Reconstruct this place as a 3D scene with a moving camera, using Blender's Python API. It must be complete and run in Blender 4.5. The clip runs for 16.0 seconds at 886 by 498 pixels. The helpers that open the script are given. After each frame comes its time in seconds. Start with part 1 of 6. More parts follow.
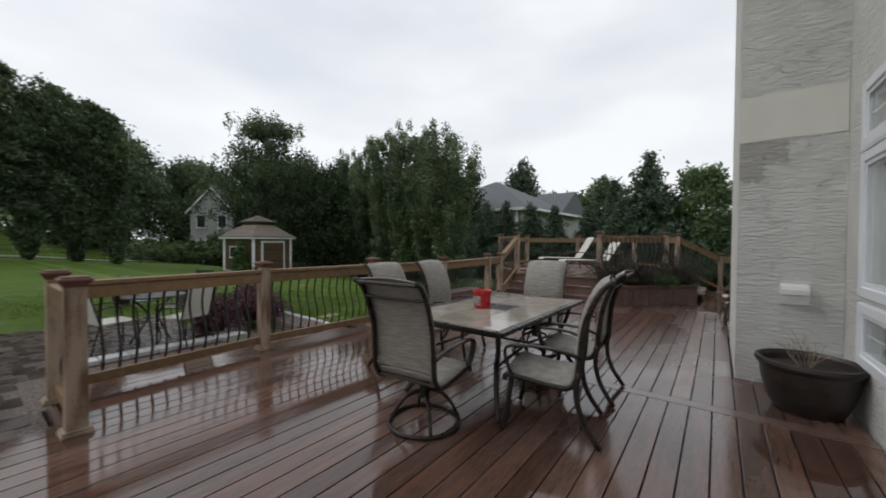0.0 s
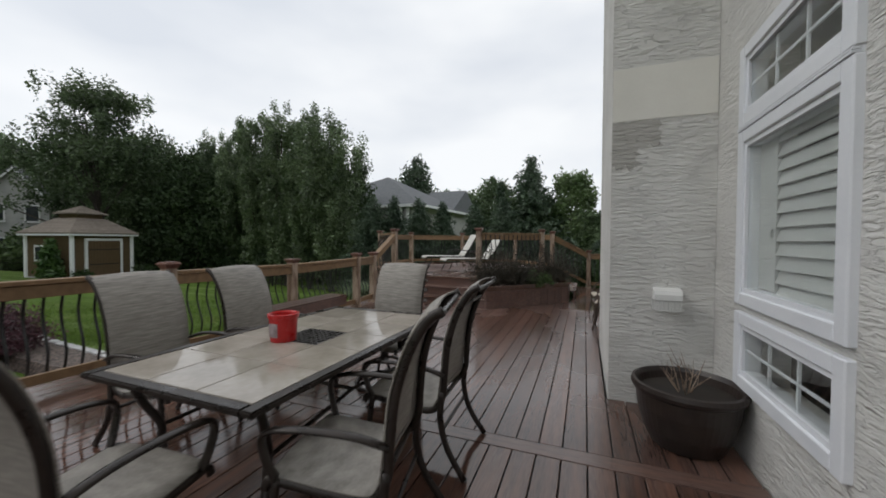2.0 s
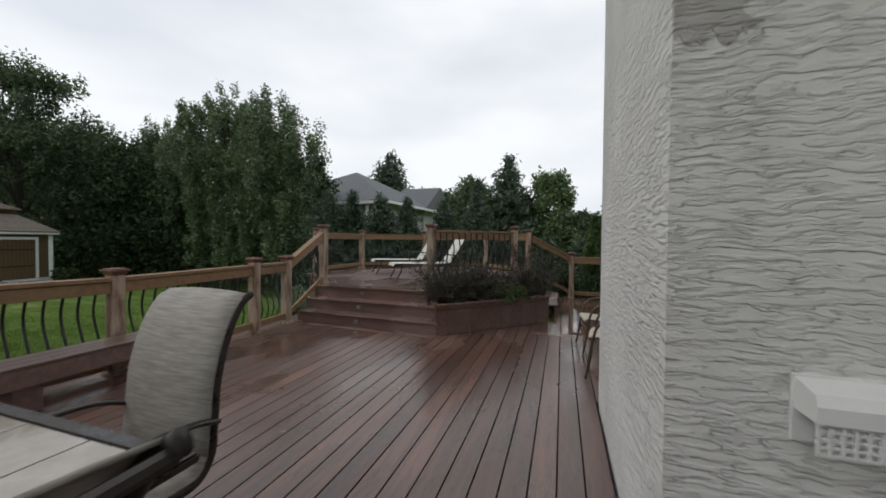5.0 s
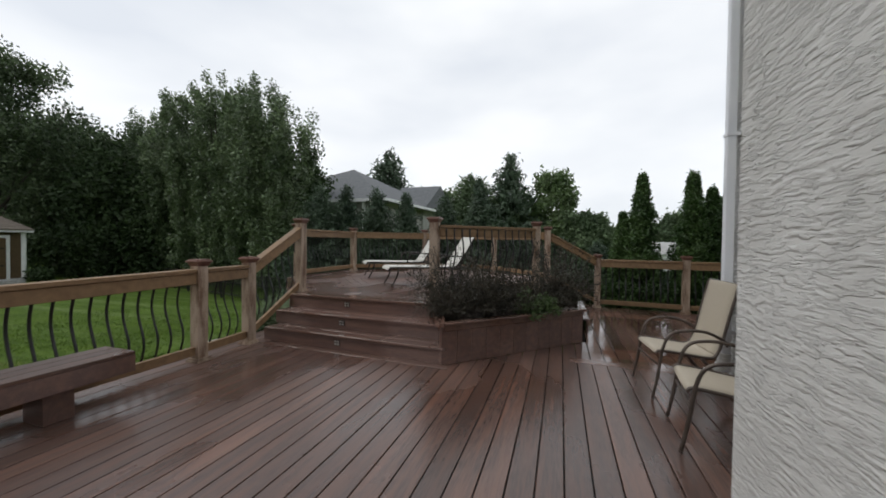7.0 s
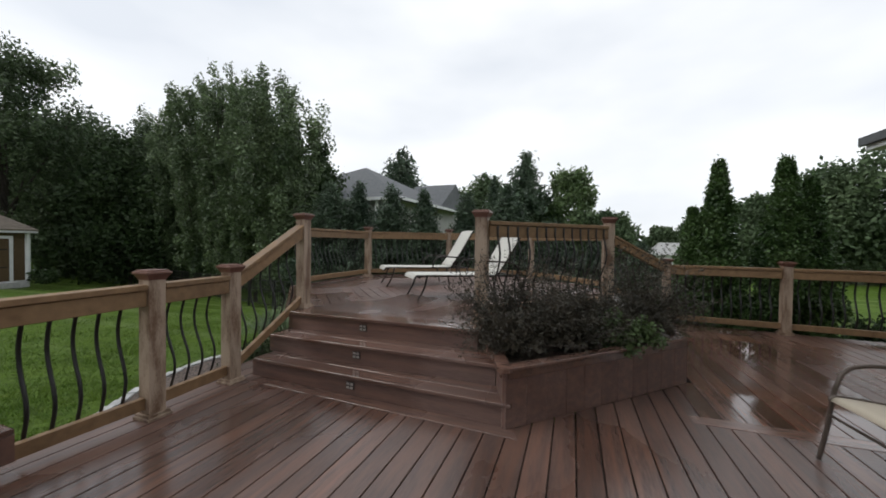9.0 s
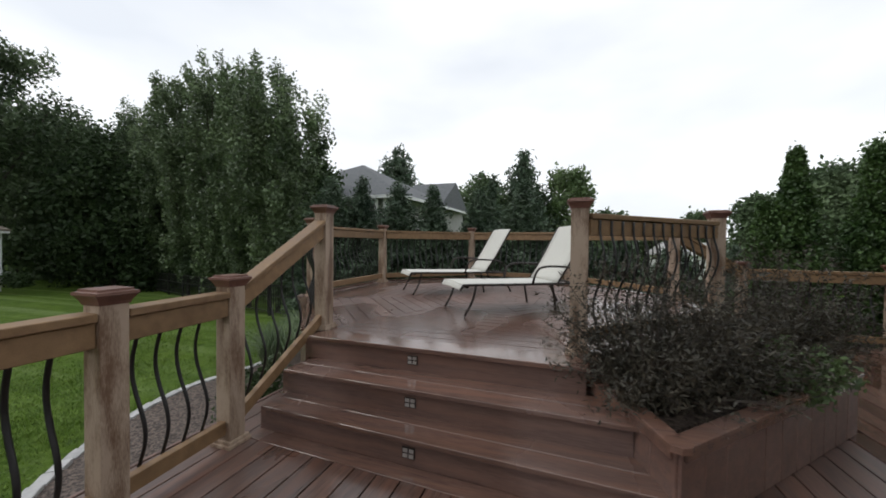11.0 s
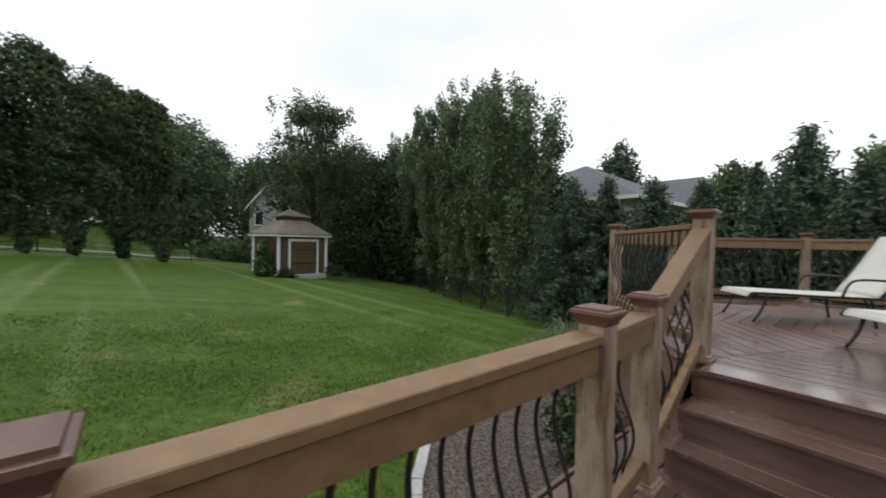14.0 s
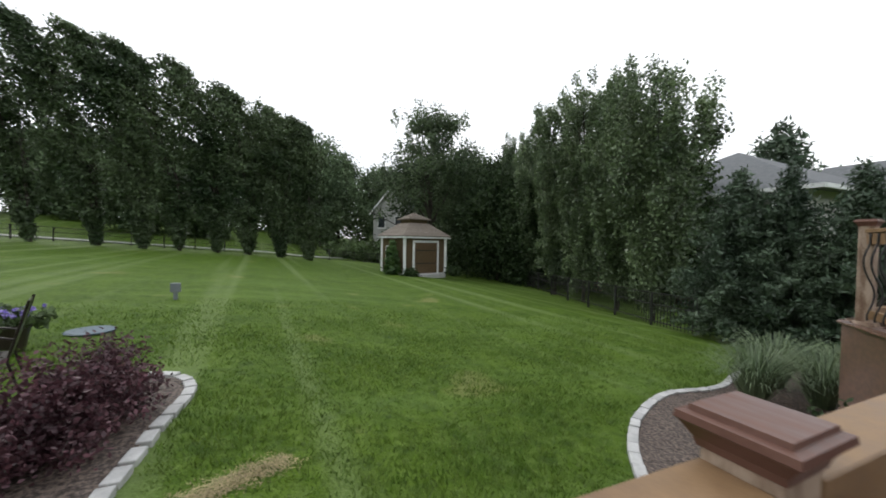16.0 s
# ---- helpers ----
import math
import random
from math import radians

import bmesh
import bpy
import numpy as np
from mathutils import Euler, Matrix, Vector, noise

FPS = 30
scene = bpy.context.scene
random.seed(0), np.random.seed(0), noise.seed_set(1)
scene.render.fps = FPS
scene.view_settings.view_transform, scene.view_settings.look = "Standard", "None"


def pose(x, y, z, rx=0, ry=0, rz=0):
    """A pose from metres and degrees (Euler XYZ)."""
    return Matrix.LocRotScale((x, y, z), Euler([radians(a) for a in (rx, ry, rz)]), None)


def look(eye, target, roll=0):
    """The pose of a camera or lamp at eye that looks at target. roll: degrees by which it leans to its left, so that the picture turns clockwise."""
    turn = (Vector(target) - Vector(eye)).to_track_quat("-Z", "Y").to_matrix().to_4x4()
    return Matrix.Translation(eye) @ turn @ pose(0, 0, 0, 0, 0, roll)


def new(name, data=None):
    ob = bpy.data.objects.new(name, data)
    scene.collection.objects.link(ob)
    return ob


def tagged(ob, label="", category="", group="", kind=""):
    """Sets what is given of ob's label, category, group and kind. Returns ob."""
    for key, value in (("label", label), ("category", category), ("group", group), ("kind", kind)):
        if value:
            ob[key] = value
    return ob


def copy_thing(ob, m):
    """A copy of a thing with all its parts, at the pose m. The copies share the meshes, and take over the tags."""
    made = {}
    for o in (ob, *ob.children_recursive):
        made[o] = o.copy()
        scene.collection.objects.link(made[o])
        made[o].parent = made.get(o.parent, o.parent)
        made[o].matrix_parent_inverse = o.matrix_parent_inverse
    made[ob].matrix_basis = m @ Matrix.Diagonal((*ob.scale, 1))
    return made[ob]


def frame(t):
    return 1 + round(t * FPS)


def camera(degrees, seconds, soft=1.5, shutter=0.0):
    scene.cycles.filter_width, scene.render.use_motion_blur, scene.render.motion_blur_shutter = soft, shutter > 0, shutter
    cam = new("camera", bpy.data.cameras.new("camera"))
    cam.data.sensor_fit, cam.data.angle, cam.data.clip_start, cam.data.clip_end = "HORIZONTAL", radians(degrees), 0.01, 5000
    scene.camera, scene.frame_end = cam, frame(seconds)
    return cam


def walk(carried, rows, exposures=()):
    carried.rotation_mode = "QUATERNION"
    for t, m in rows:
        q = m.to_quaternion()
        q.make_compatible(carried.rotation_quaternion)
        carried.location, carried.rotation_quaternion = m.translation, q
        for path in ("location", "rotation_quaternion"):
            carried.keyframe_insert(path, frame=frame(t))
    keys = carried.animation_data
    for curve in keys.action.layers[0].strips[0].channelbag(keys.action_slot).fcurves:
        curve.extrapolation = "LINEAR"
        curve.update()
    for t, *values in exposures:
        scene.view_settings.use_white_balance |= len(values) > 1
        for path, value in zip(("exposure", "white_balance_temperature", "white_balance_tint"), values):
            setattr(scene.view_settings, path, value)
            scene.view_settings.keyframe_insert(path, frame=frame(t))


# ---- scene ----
cam = camera(101.1, 16.0, soft=1.75, shutter=0.4)
PATH = [
    (0, (-0.159, -4.849, 1.387), (-1.363, -3.253, 1.351), 0.4),
    (0.5, (-0.141, -4.587, 1.39), (-1.198, -2.889, 1.345), 0.2),
    (1, (-0.124, -4.268, 1.406), (-1.052, -2.497, 1.362), 0.3),
    (1.5, (-0.165, -3.921, 1.377), (-0.975, -2.092, 1.329), 0.5),
    (2, (-0.21, -3.516, 1.392), (-0.934, -1.652, 1.346), 0.3),
    (2.5, (-0.191, -3.152, 1.387), (-0.869, -1.271, 1.341), 0.1),
    (3, (-0.198, -2.788, 1.393), (-0.851, -0.899, 1.346), 0.1),
    (3.5, (-0.249, -2.394, 1.395), (-0.884, -0.498, 1.345), 0.2),
    (4, (-0.264, -2.066, 1.391), (-0.891, -0.167, 1.344), 0.1),
    (4.5, (-0.273, -1.696, 1.396), (-0.897, 0.203, 1.35), 0.3),
    (7, (-0.839, -0.095, 1.353), (-1.454, 1.807, 1.313), 0.7),
    (7.5, (-0.999, 0.216, 1.339), (-1.616, 2.118, 1.298), 0.6),
    (8, (-1.156, 0.542, 1.356), (-1.785, 2.44, 1.316), 0.7),
    (8.5, (-1.369, 0.803, 1.354), (-2.021, 2.693, 1.312), 0.9),
    (9, (-1.617, 1.033, 1.364), (-2.289, 2.916, 1.326), 0.7),
    (11.5, (-2.776, 1.825, 1.36), (-3.403, 3.724, 1.323), 0.6),
    (12, (-2.97, 1.83, 1.378), (-3.67, 3.704, 1.352), 0.8),
    (12.5, (-3.22, 1.715, 1.381), (-4.087, 3.517, 1.357), 0.9),
    (13, (-3.44, 1.566, 1.367), (-4.53, 3.243, 1.34), 1.0),
    (13.5, (-3.693, 1.42, 1.371), (-5.026, 2.911, 1.34), 1.3),
    (14, (-3.862, 1.330, 1.393), (-5.380, 2.631, 1.359), 1.3),
    (14.5, (-3.978, 1.122, 1.381), (-5.608, 2.279, 1.352), 1.4),
    (15, (-4.078, 0.831, 1.367), (-5.782, 1.878, 1.333), 1.2),
    (15.5, (-4.216, 0.594, 1.348), (-5.987, 1.522, 1.303), 1.1),
    (16, (-4.366, 0.434, 1.364), (-6.184, 1.268, 1.324), 1.1),
]
walk(cam, [(t, look(eye, target, roll)) for t, eye, target, roll in PATH], [(0, -0.12), (4.5, -0.10), (9, 0.02), (12.5, 0.12), (14.5, 0.25), (16, 0.42)])

# ---------- world, sun, exposure ----------
world = bpy.data.worlds.new("overcast_sky")
scene.world = world
world.use_nodes = True
wn, wl = world.node_tree.nodes, world.node_tree.links
wn.clear()
w_out = wn.new("ShaderNodeOutputWorld")
w_bg = wn.new("ShaderNodeBackground")
w_sky = wn.new("ShaderNodeTexSky")
w_sky.sky_type = "NISHITA"
w_sky.sun_disc = False
w_sky.sun_elevation, w_sky.sun_rotation = radians(42), radians(-114)
w_gain = wn.new("ShaderNodeMix")
w_gain.data_type, w_gain.blend_type = "RGBA", "MULTIPLY"
w_gain.inputs[0].default_value = 1.0
w_gain.inputs[7].default_value = (0.07, 0.07, 0.07, 1)
w_co = wn.new("ShaderNodeTexCoord")
w_map = wn.new("ShaderNodeMapping")
w_map.inputs["Scale"].default_value = (1.0, 1.0, 2.6)
w_noise = wn.new("ShaderNodeTexNoise")
w_noise.inputs["Scale"].default_value, w_noise.inputs["Detail"].default_value = 1.9, 4.0
w_noise.inputs["Roughness"].default_value = 0.45
w_ramp = wn.new("ShaderNodeValToRGB")
w_ramp.color_ramp.elements[0].position, w_ramp.color_ramp.elements[1].position = 0.33, 0.62
w_ramp.color_ramp.elements[0].color = (0.78, 0.82, 0.88, 1)
w_ramp.color_ramp.elements[1].color = (1.0, 1.02, 1.04, 1)
w_mix = wn.new("ShaderNodeMix")
w_mix.data_type = "RGBA"
w_mix.inputs[0].default_value = 0.90
wl.new(w_co.outputs["Generated"], w_map.inputs["Vector"])
wl.new(w_map.outputs["Vector"], w_noise.inputs["Vector"])
wl.new(w_noise.outputs["Fac"], w_ramp.inputs["Fac"])
wl.new(w_sky.outputs["Color"], w_gain.inputs[6])
wl.new(w_gain.outputs[2], w_mix.inputs[6])
wl.new(w_ramp.outputs["Color"], w_mix.inputs[7])
wl.new(w_mix.outputs[2], w_bg.inputs["Color"])
w_bg.inputs["Strength"].default_value = 1.12
wl.new(w_bg.outputs[0], w_out.inputs["Surface"])

sun = new("sun", bpy.data.lights.new("sun", "SUN"))
sun.data.energy, sun.data.angle, sun.data.color = 0.55, radians(25), (1.0, 0.97, 0.92)
sun.matrix_world = look((-31, -14, 31), (0, 0, 0))


# ---------- materials ----------
def mat(name, c1, c2, rough=0.6, rough2=None, scale=6.0, stretch=(1, 1, 1), fine=70.0, bump=0.15, depth=0.004, metal=0.0,
        rand=0.0, world_co=False, spec=0.5, island=0.0, contrast=(0.35, 0.68), fine_mix=0.25, translucent=0.0):
    m = bpy.data.materials.new(name)
    m.use_nodes = True
    n, l = m.node_tree.nodes, m.node_tree.links
    b = n["Principled BSDF"]
    co = n.new("ShaderNodeTexCoord")
    mp = n.new("ShaderNodeMapping")
    mp.inputs["Scale"].default_value = stretch
    if world_co:
        geo = n.new("ShaderNodeNewGeometry")
        l.new(geo.outputs["Position"], mp.inputs["Vector"])
    else:
        l.new(co.outputs["Object"], mp.inputs["Vector"])
        inf = n.new("ShaderNodeObjectInfo")
        ml = n.new("ShaderNodeMath")
        ml.operation = "MULTIPLY"
        ml.inputs[1].default_value = 37.0
        l.new(inf.outputs["Random"], ml.inputs[0])
        l.new(ml.outputs[0], mp.inputs["Location"])
    n1 = n.new("ShaderNodeTexNoise")
    n1.inputs["Scale"].default_value, n1.inputs["Detail"].default_value = scale, 5.0
    n2 = n.new("ShaderNodeTexNoise")
    n2.inputs["Scale"].default_value, n2.inputs["Detail"].default_value = fine, 3.0
    l.new(mp.outputs["Vector"], n1.inputs["Vector"])
    l.new(mp.outputs["Vector"], n2.inputs["Vector"])
    mixf = n.new("ShaderNodeMix")
    mixf.inputs[0].default_value = fine_mix
    l.new(n1.outputs["Fac"], mixf.inputs[2])
    l.new(n2.outputs["Fac"], mixf.inputs[3])
    rp = n.new("ShaderNodeMapRange")
    rp.inputs["From Min"].default_value, rp.inputs["From Max"].default_value = contrast
    l.new(mixf.outputs[0], rp.inputs["Value"])
    mx = n.new("ShaderNodeMix")
    mx.data_type = "RGBA"
    mx.inputs[6].default_value, mx.inputs[7].default_value = (*c1, 1), (*c2, 1)
    l.new(rp.outputs[0], mx.inputs[0])
    colour = mx.outputs[2]
    if rand or island:
        hs = n.new("ShaderNodeHueSaturation")
        mr = n.new("ShaderNodeMapRange")
        if island:
            g2 = n.new("ShaderNodeNewGeometry")
            l.new(g2.outputs["Random Per Island"], mr.inputs["Value"])
        else:
            oi = n.new("ShaderNodeObjectInfo")
            l.new(oi.outputs["Random"], mr.inputs["Value"])
        amount = rand or island
        mr.inputs["To Min"].default_value, mr.inputs["To Max"].default_value = 1 - amount, 1 + amount
        l.new(mr.outputs[0], hs.inputs["Value"])
        l.new(colour, hs.inputs["Color"])
        colour = hs.outputs["Color"]
    l.new(colour, b.inputs["Base Color"])
    if rough2 is None:
        b.inputs["Roughness"].default_value = rough
    else:
        rr = n.new("ShaderNodeMapRange")
        rr.inputs["From Min"].default_value, rr.inputs["From Max"].default_value = contrast
        rr.inputs["To Min"].default_value, rr.inputs["To Max"].default_value = rough, rough2
        l.new(n1.outputs["Fac"], rr.inputs["Value"])
        l.new(rr.outputs[0], b.inputs["Roughness"])
    b.inputs["Metallic"].default_value = metal
    b.inputs["Specular IOR Level"].default_value = spec
    if bump:
        bp = n.new("ShaderNodeBump")
        bp.inputs["Strength"].default_value, bp.inputs["Distance"].default_value = bump, depth
        l.new(mixf.outputs[0], bp.inputs["Height"])
        l.new(bp.outputs["Normal"], b.inputs["Normal"])
    if translucent:
        tr = n.new("ShaderNodeBsdfTranslucent")
        l.new(colour, tr.inputs["Color"])
        ms = n.new("ShaderNodeMixShader")
        ms.inputs[0].default_value = translucent
        l.new(b.outputs[0], ms.inputs[1])
        l.new(tr.outputs[0], ms.inputs[2])
        l.new(ms.outputs[0], n["Material Output"].inputs["Surface"])
    return m


def deck_material(name, c1, c2, c3, along, dry=0.0, vary=0.28, drained=0.12):
    """Wet composite board: grain along the board, reddish patches, drier grey ones with sky sheen put into the colour,
    a coat of water of uneven thickness.
    """
    m = bpy.data.materials.new(name)
    m.use_nodes = True
    n, l = m.node_tree.nodes, m.node_tree.links
    b = n["Principled BSDF"]
    co, inf, geo = n.new("ShaderNodeTexCoord"), n.new("ShaderNodeObjectInfo"), n.new("ShaderNodeNewGeometry")
    mp = n.new("ShaderNodeMapping")
    mp.inputs["Scale"].default_value = along
    ml = n.new("ShaderNodeMath")
    ml.operation = "MULTIPLY"
    ml.inputs[1].default_value = 41.0
    l.new(inf.outputs["Random"], ml.inputs[0])
    l.new(ml.outputs[0], mp.inputs["Location"])
    l.new(co.outputs["Object"], mp.inputs["Vector"])
    grain = n.new("ShaderNodeTexNoise")
    grain.inputs["Scale"].default_value, grain.inputs["Detail"].default_value = 14.0, 6.0
    l.new(mp.outputs["Vector"], grain.inputs["Vector"])
    mx = n.new("ShaderNodeMix")
    mx.data_type = "RGBA"
    mx.inputs[6].default_value, mx.inputs[7].default_value = (*c1, 1), (*c2, 1)
    gr = n.new("ShaderNodeMapRange")
    gr.inputs["From Min"].default_value, gr.inputs["From Max"].default_value = 0.3, 0.68
    l.new(grain.outputs["Fac"], gr.inputs["Value"])
    l.new(gr.outputs[0], mx.inputs[0])
    big = n.new("ShaderNodeTexNoise")
    big.inputs["Scale"].default_value, big.inputs["Detail"].default_value = 2.2, 4.0
    l.new(mp.outputs["Vector"], big.inputs["Vector"])
    br = n.new("ShaderNodeMapRange")
    br.inputs["From Min"].default_value, br.inputs["From Max"].default_value = 0.42, 0.66
    br.inputs["To Max"].default_value = 0.7
    l.new(big.outputs["Fac"], br.inputs["Value"])
    mx2 = n.new("ShaderNodeMix")
    mx2.data_type = "RGBA"
    mx2.inputs[7].default_value = (*c3, 1)
    l.new(mx.outputs[2], mx2.inputs[6])
    l.new(br.outputs[0], mx2.inputs[0])
    hs = n.new("ShaderNodeHueSaturation")
    mr = n.new("ShaderNodeMapRange")
    mr.inputs["To Min"].default_value, mr.inputs["To Max"].default_value = 1 - vary, 1 + vary
    l.new(inf.outputs["Random"], mr.inputs["Value"])
    l.new(mr.outputs[0], hs.inputs["Value"])
    l.new(mx2.outputs[2], hs.inputs["Color"])
    # drier patches: paler board, with the sky's grey sheen painted into the base colour
    sky_sheen = n.new("ShaderNodeMix")
    sky_sheen.data_type, sky_sheen.blend_type = "RGBA", "MULTIPLY"
    sky_sheen.inputs[7].default_value = (1.25, 1.36, 1.44, 1)
    l.new(hs.outputs["Color"], sky_sheen.inputs[6])
    l.new(sky_sheen.outputs[2], b.inputs["Base Color"])
    wet = n.new("ShaderNodeTexNoise")
    wet.inputs["Scale"].default_value, wet.inputs["Detail"].default_value = 0.85, 5.0
    wm = n.new("ShaderNodeMapping")
    wm.inputs["Scale"].default_value, wm.inputs["Location"].default_value = (1.0, 0.55, 1.0), (3.1, 7.7, 0)
    l.new(geo.outputs["Position"], wm.inputs["Vector"])
    l.new(wm.outputs["Vector"], wet.inputs["Vector"])
    wr = n.new("ShaderNodeMapRange")
    wr.inputs["From Min"].default_value, wr.inputs["From Max"].default_value = 0.44, 0.56
    wr.inputs["To Min"].default_value, wr.inputs["To Max"].default_value = 0.02 + dry * 0.6, 0.17 + dry
    l.new(wet.outputs["Fac"], wr.inputs["Value"])
    wc = n.new("ShaderNodeMapRange")
    wc.inputs["From Min"].default_value, wc.inputs["From Max"].default_value = 0.46, 0.54
    l.new(wet.outputs["Fac"], wc.inputs["Value"])
    l.new(wc.outputs[0], sky_sheen.inputs[0])
    sep = n.new("ShaderNodeSeparateXYZ")
    l.new(geo.outputs["Position"], sep.inputs[0])
    drain = n.new("ShaderNodeMapRange")
    drain.inputs["From Min"].default_value, drain.inputs["From Max"].default_value = -1.8, 1.2
    drain.inputs["To Min"].default_value, drain.inputs["To Max"].default_value = 0.0, drained
    l.new(sep.outputs["Y"], drain.inputs["Value"])
    total = n.new("ShaderNodeMath")
    l.new(wr.outputs[0], total.inputs[0])
    l.new(drain.outputs[0], total.inputs[1])
    l.new(total.outputs[0], b.inputs["Roughness"])
    b.inputs["Coat Weight"].default_value, b.inputs["Coat IOR"].default_value = 0.4, 1.33
    l.new(total.outputs[0], b.inputs["Coat Roughness"])
    bp = n.new("ShaderNodeBump")
    bp.inputs["Strength"].default_value, bp.inputs["Distance"].default_value = 0.12, 0.002
    l.new(grain.outputs["Fac"], bp.inputs["Height"])
    l.new(bp.outputs["Normal"], b.inputs["Normal"])
    return m


def stucco_material(name, c1, c2, sx):
    """Trowelled stucco: long wavy horizontal ridges over a fine grain, with faint stains."""
    m = bpy.data.materials.new(name)
    m.use_nodes = True
    n, l = m.node_tree.nodes, m.node_tree.links
    b = n["Principled BSDF"]
    geo = n.new("ShaderNodeNewGeometry")
    warp = n.new("ShaderNodeTexNoise")
    warp.inputs["Scale"].default_value, warp.inputs["Detail"].default_value = 7.0, 3.0
    l.new(geo.outputs["Position"], warp.inputs["Vector"])
    sc = n.new("ShaderNodeVectorMath")
    sc.operation = "MULTIPLY_ADD"
    sc.inputs[1].default_value = (0.07, 0.07, 0.036)
    l.new(warp.outputs["Color"], sc.inputs[0])
    l.new(geo.outputs["Position"], sc.inputs[2])
    mp = n.new("ShaderNodeMapping")
    mp.inputs["Scale"].default_value = (sx, sx, 50.0)
    l.new(sc.outputs[0], mp.inputs["Vector"])
    ridge = n.new("ShaderNodeTexNoise")
    ridge.inputs["Scale"].default_value, ridge.inputs["Detail"].default_value = 1.0, 5.0
    l.new(mp.outputs["Vector"], ridge.inputs["Vector"])
    off = n.new("ShaderNodeMath")
    off.operation = "SUBTRACT"
    off.inputs[1].default_value = 0.5
    l.new(ridge.outputs["Fac"], off.inputs[0])
    dist = n.new("ShaderNodeMath")
    dist.operation = "ABSOLUTE"
    l.new(off.outputs[0], dist.inputs[0])
    line = n.new("ShaderNodeMapRange")
    line.interpolation_type = "SMOOTHSTEP"
    line.inputs["From Min"].default_value, line.inputs["From Max"].default_value = 0.0, 0.05
    line.inputs["To Min"].default_value, line.inputs["To Max"].default_value = 0.55, 0.0
    l.new(dist.outputs[0], line.inputs["Value"])
    broken = n.new("ShaderNodeMapRange")
    broken.inputs["From Min"].default_value, broken.inputs["From Max"].default_value = 0.42, 0.60
    l.new(warp.outputs["Fac"], broken.inputs["Value"])
    torn = n.new("ShaderNodeMath")
    torn.operation = "MULTIPLY"
    l.new(line.outputs[0], torn.inputs[0])
    l.new(broken.outputs[0], torn.inputs[1])
    plate = n.new("ShaderNodeMapRange")
    plate.interpolation_type = "SMOOTHSTEP"
    plate.inputs["From Min"].default_value, plate.inputs["From Max"].default_value = 0.40, 0.64
    plate.inputs["To Max"].default_value = 0.75
    l.new(ridge.outputs["Fac"], plate.inputs["Value"])
    rr = n.new("ShaderNodeMath")
    l.new(torn.outputs[0], rr.inputs[0])
    l.new(plate.outputs[0], rr.inputs[1])
    fine = n.new("ShaderNodeTexNoise")
    fine.inputs["Scale"].default_value, fine.inputs["Detail"].default_value = 120.0, 3.0
    l.new(geo.outputs["Position"], fine.inputs["Vector"])
    ad = n.new("ShaderNodeMath")
    ad.operation = "MULTIPLY_ADD"
    ad.inputs[1].default_value = 0.2
    l.new(fine.outputs["Fac"], ad.inputs[0])
    l.new(rr.outputs[0], ad.inputs[2])
    bp = n.new("ShaderNodeBump")
    bp.inputs["Strength"].default_value, bp.inputs["Distance"].default_value = 1.0, 0.0105
    l.new(ad.outputs[0], bp.inputs["Height"])
    l.new(bp.outputs["Normal"], b.inputs["Normal"])
    stain = n.new("ShaderNodeTexNoise")
    stain.inputs["Scale"].default_value, stain.inputs["Detail"].default_value = 1.4, 4.0
    l.new(geo.outputs["Position"], stain.inputs["Vector"])
    sr = n.new("ShaderNodeMapRange")
    sr.inputs["From Min"].default_value, sr.inputs["From Max"].default_value = 0.35, 0.7
    l.new(stain.outputs["Fac"], sr.inputs["Value"])
    mx = n.new("ShaderNodeMix")
    mx.data_type = "RGBA"
    mx.inputs[6].default_value, mx.inputs[7].default_value = (*c1, 1), (*c2, 1)
    l.new(sr.outputs[0], mx.inputs[0])
    l.new(mx.outputs[2], b.inputs["Base Color"])
    b.inputs["Roughness"].default_value = 0.85
    return m


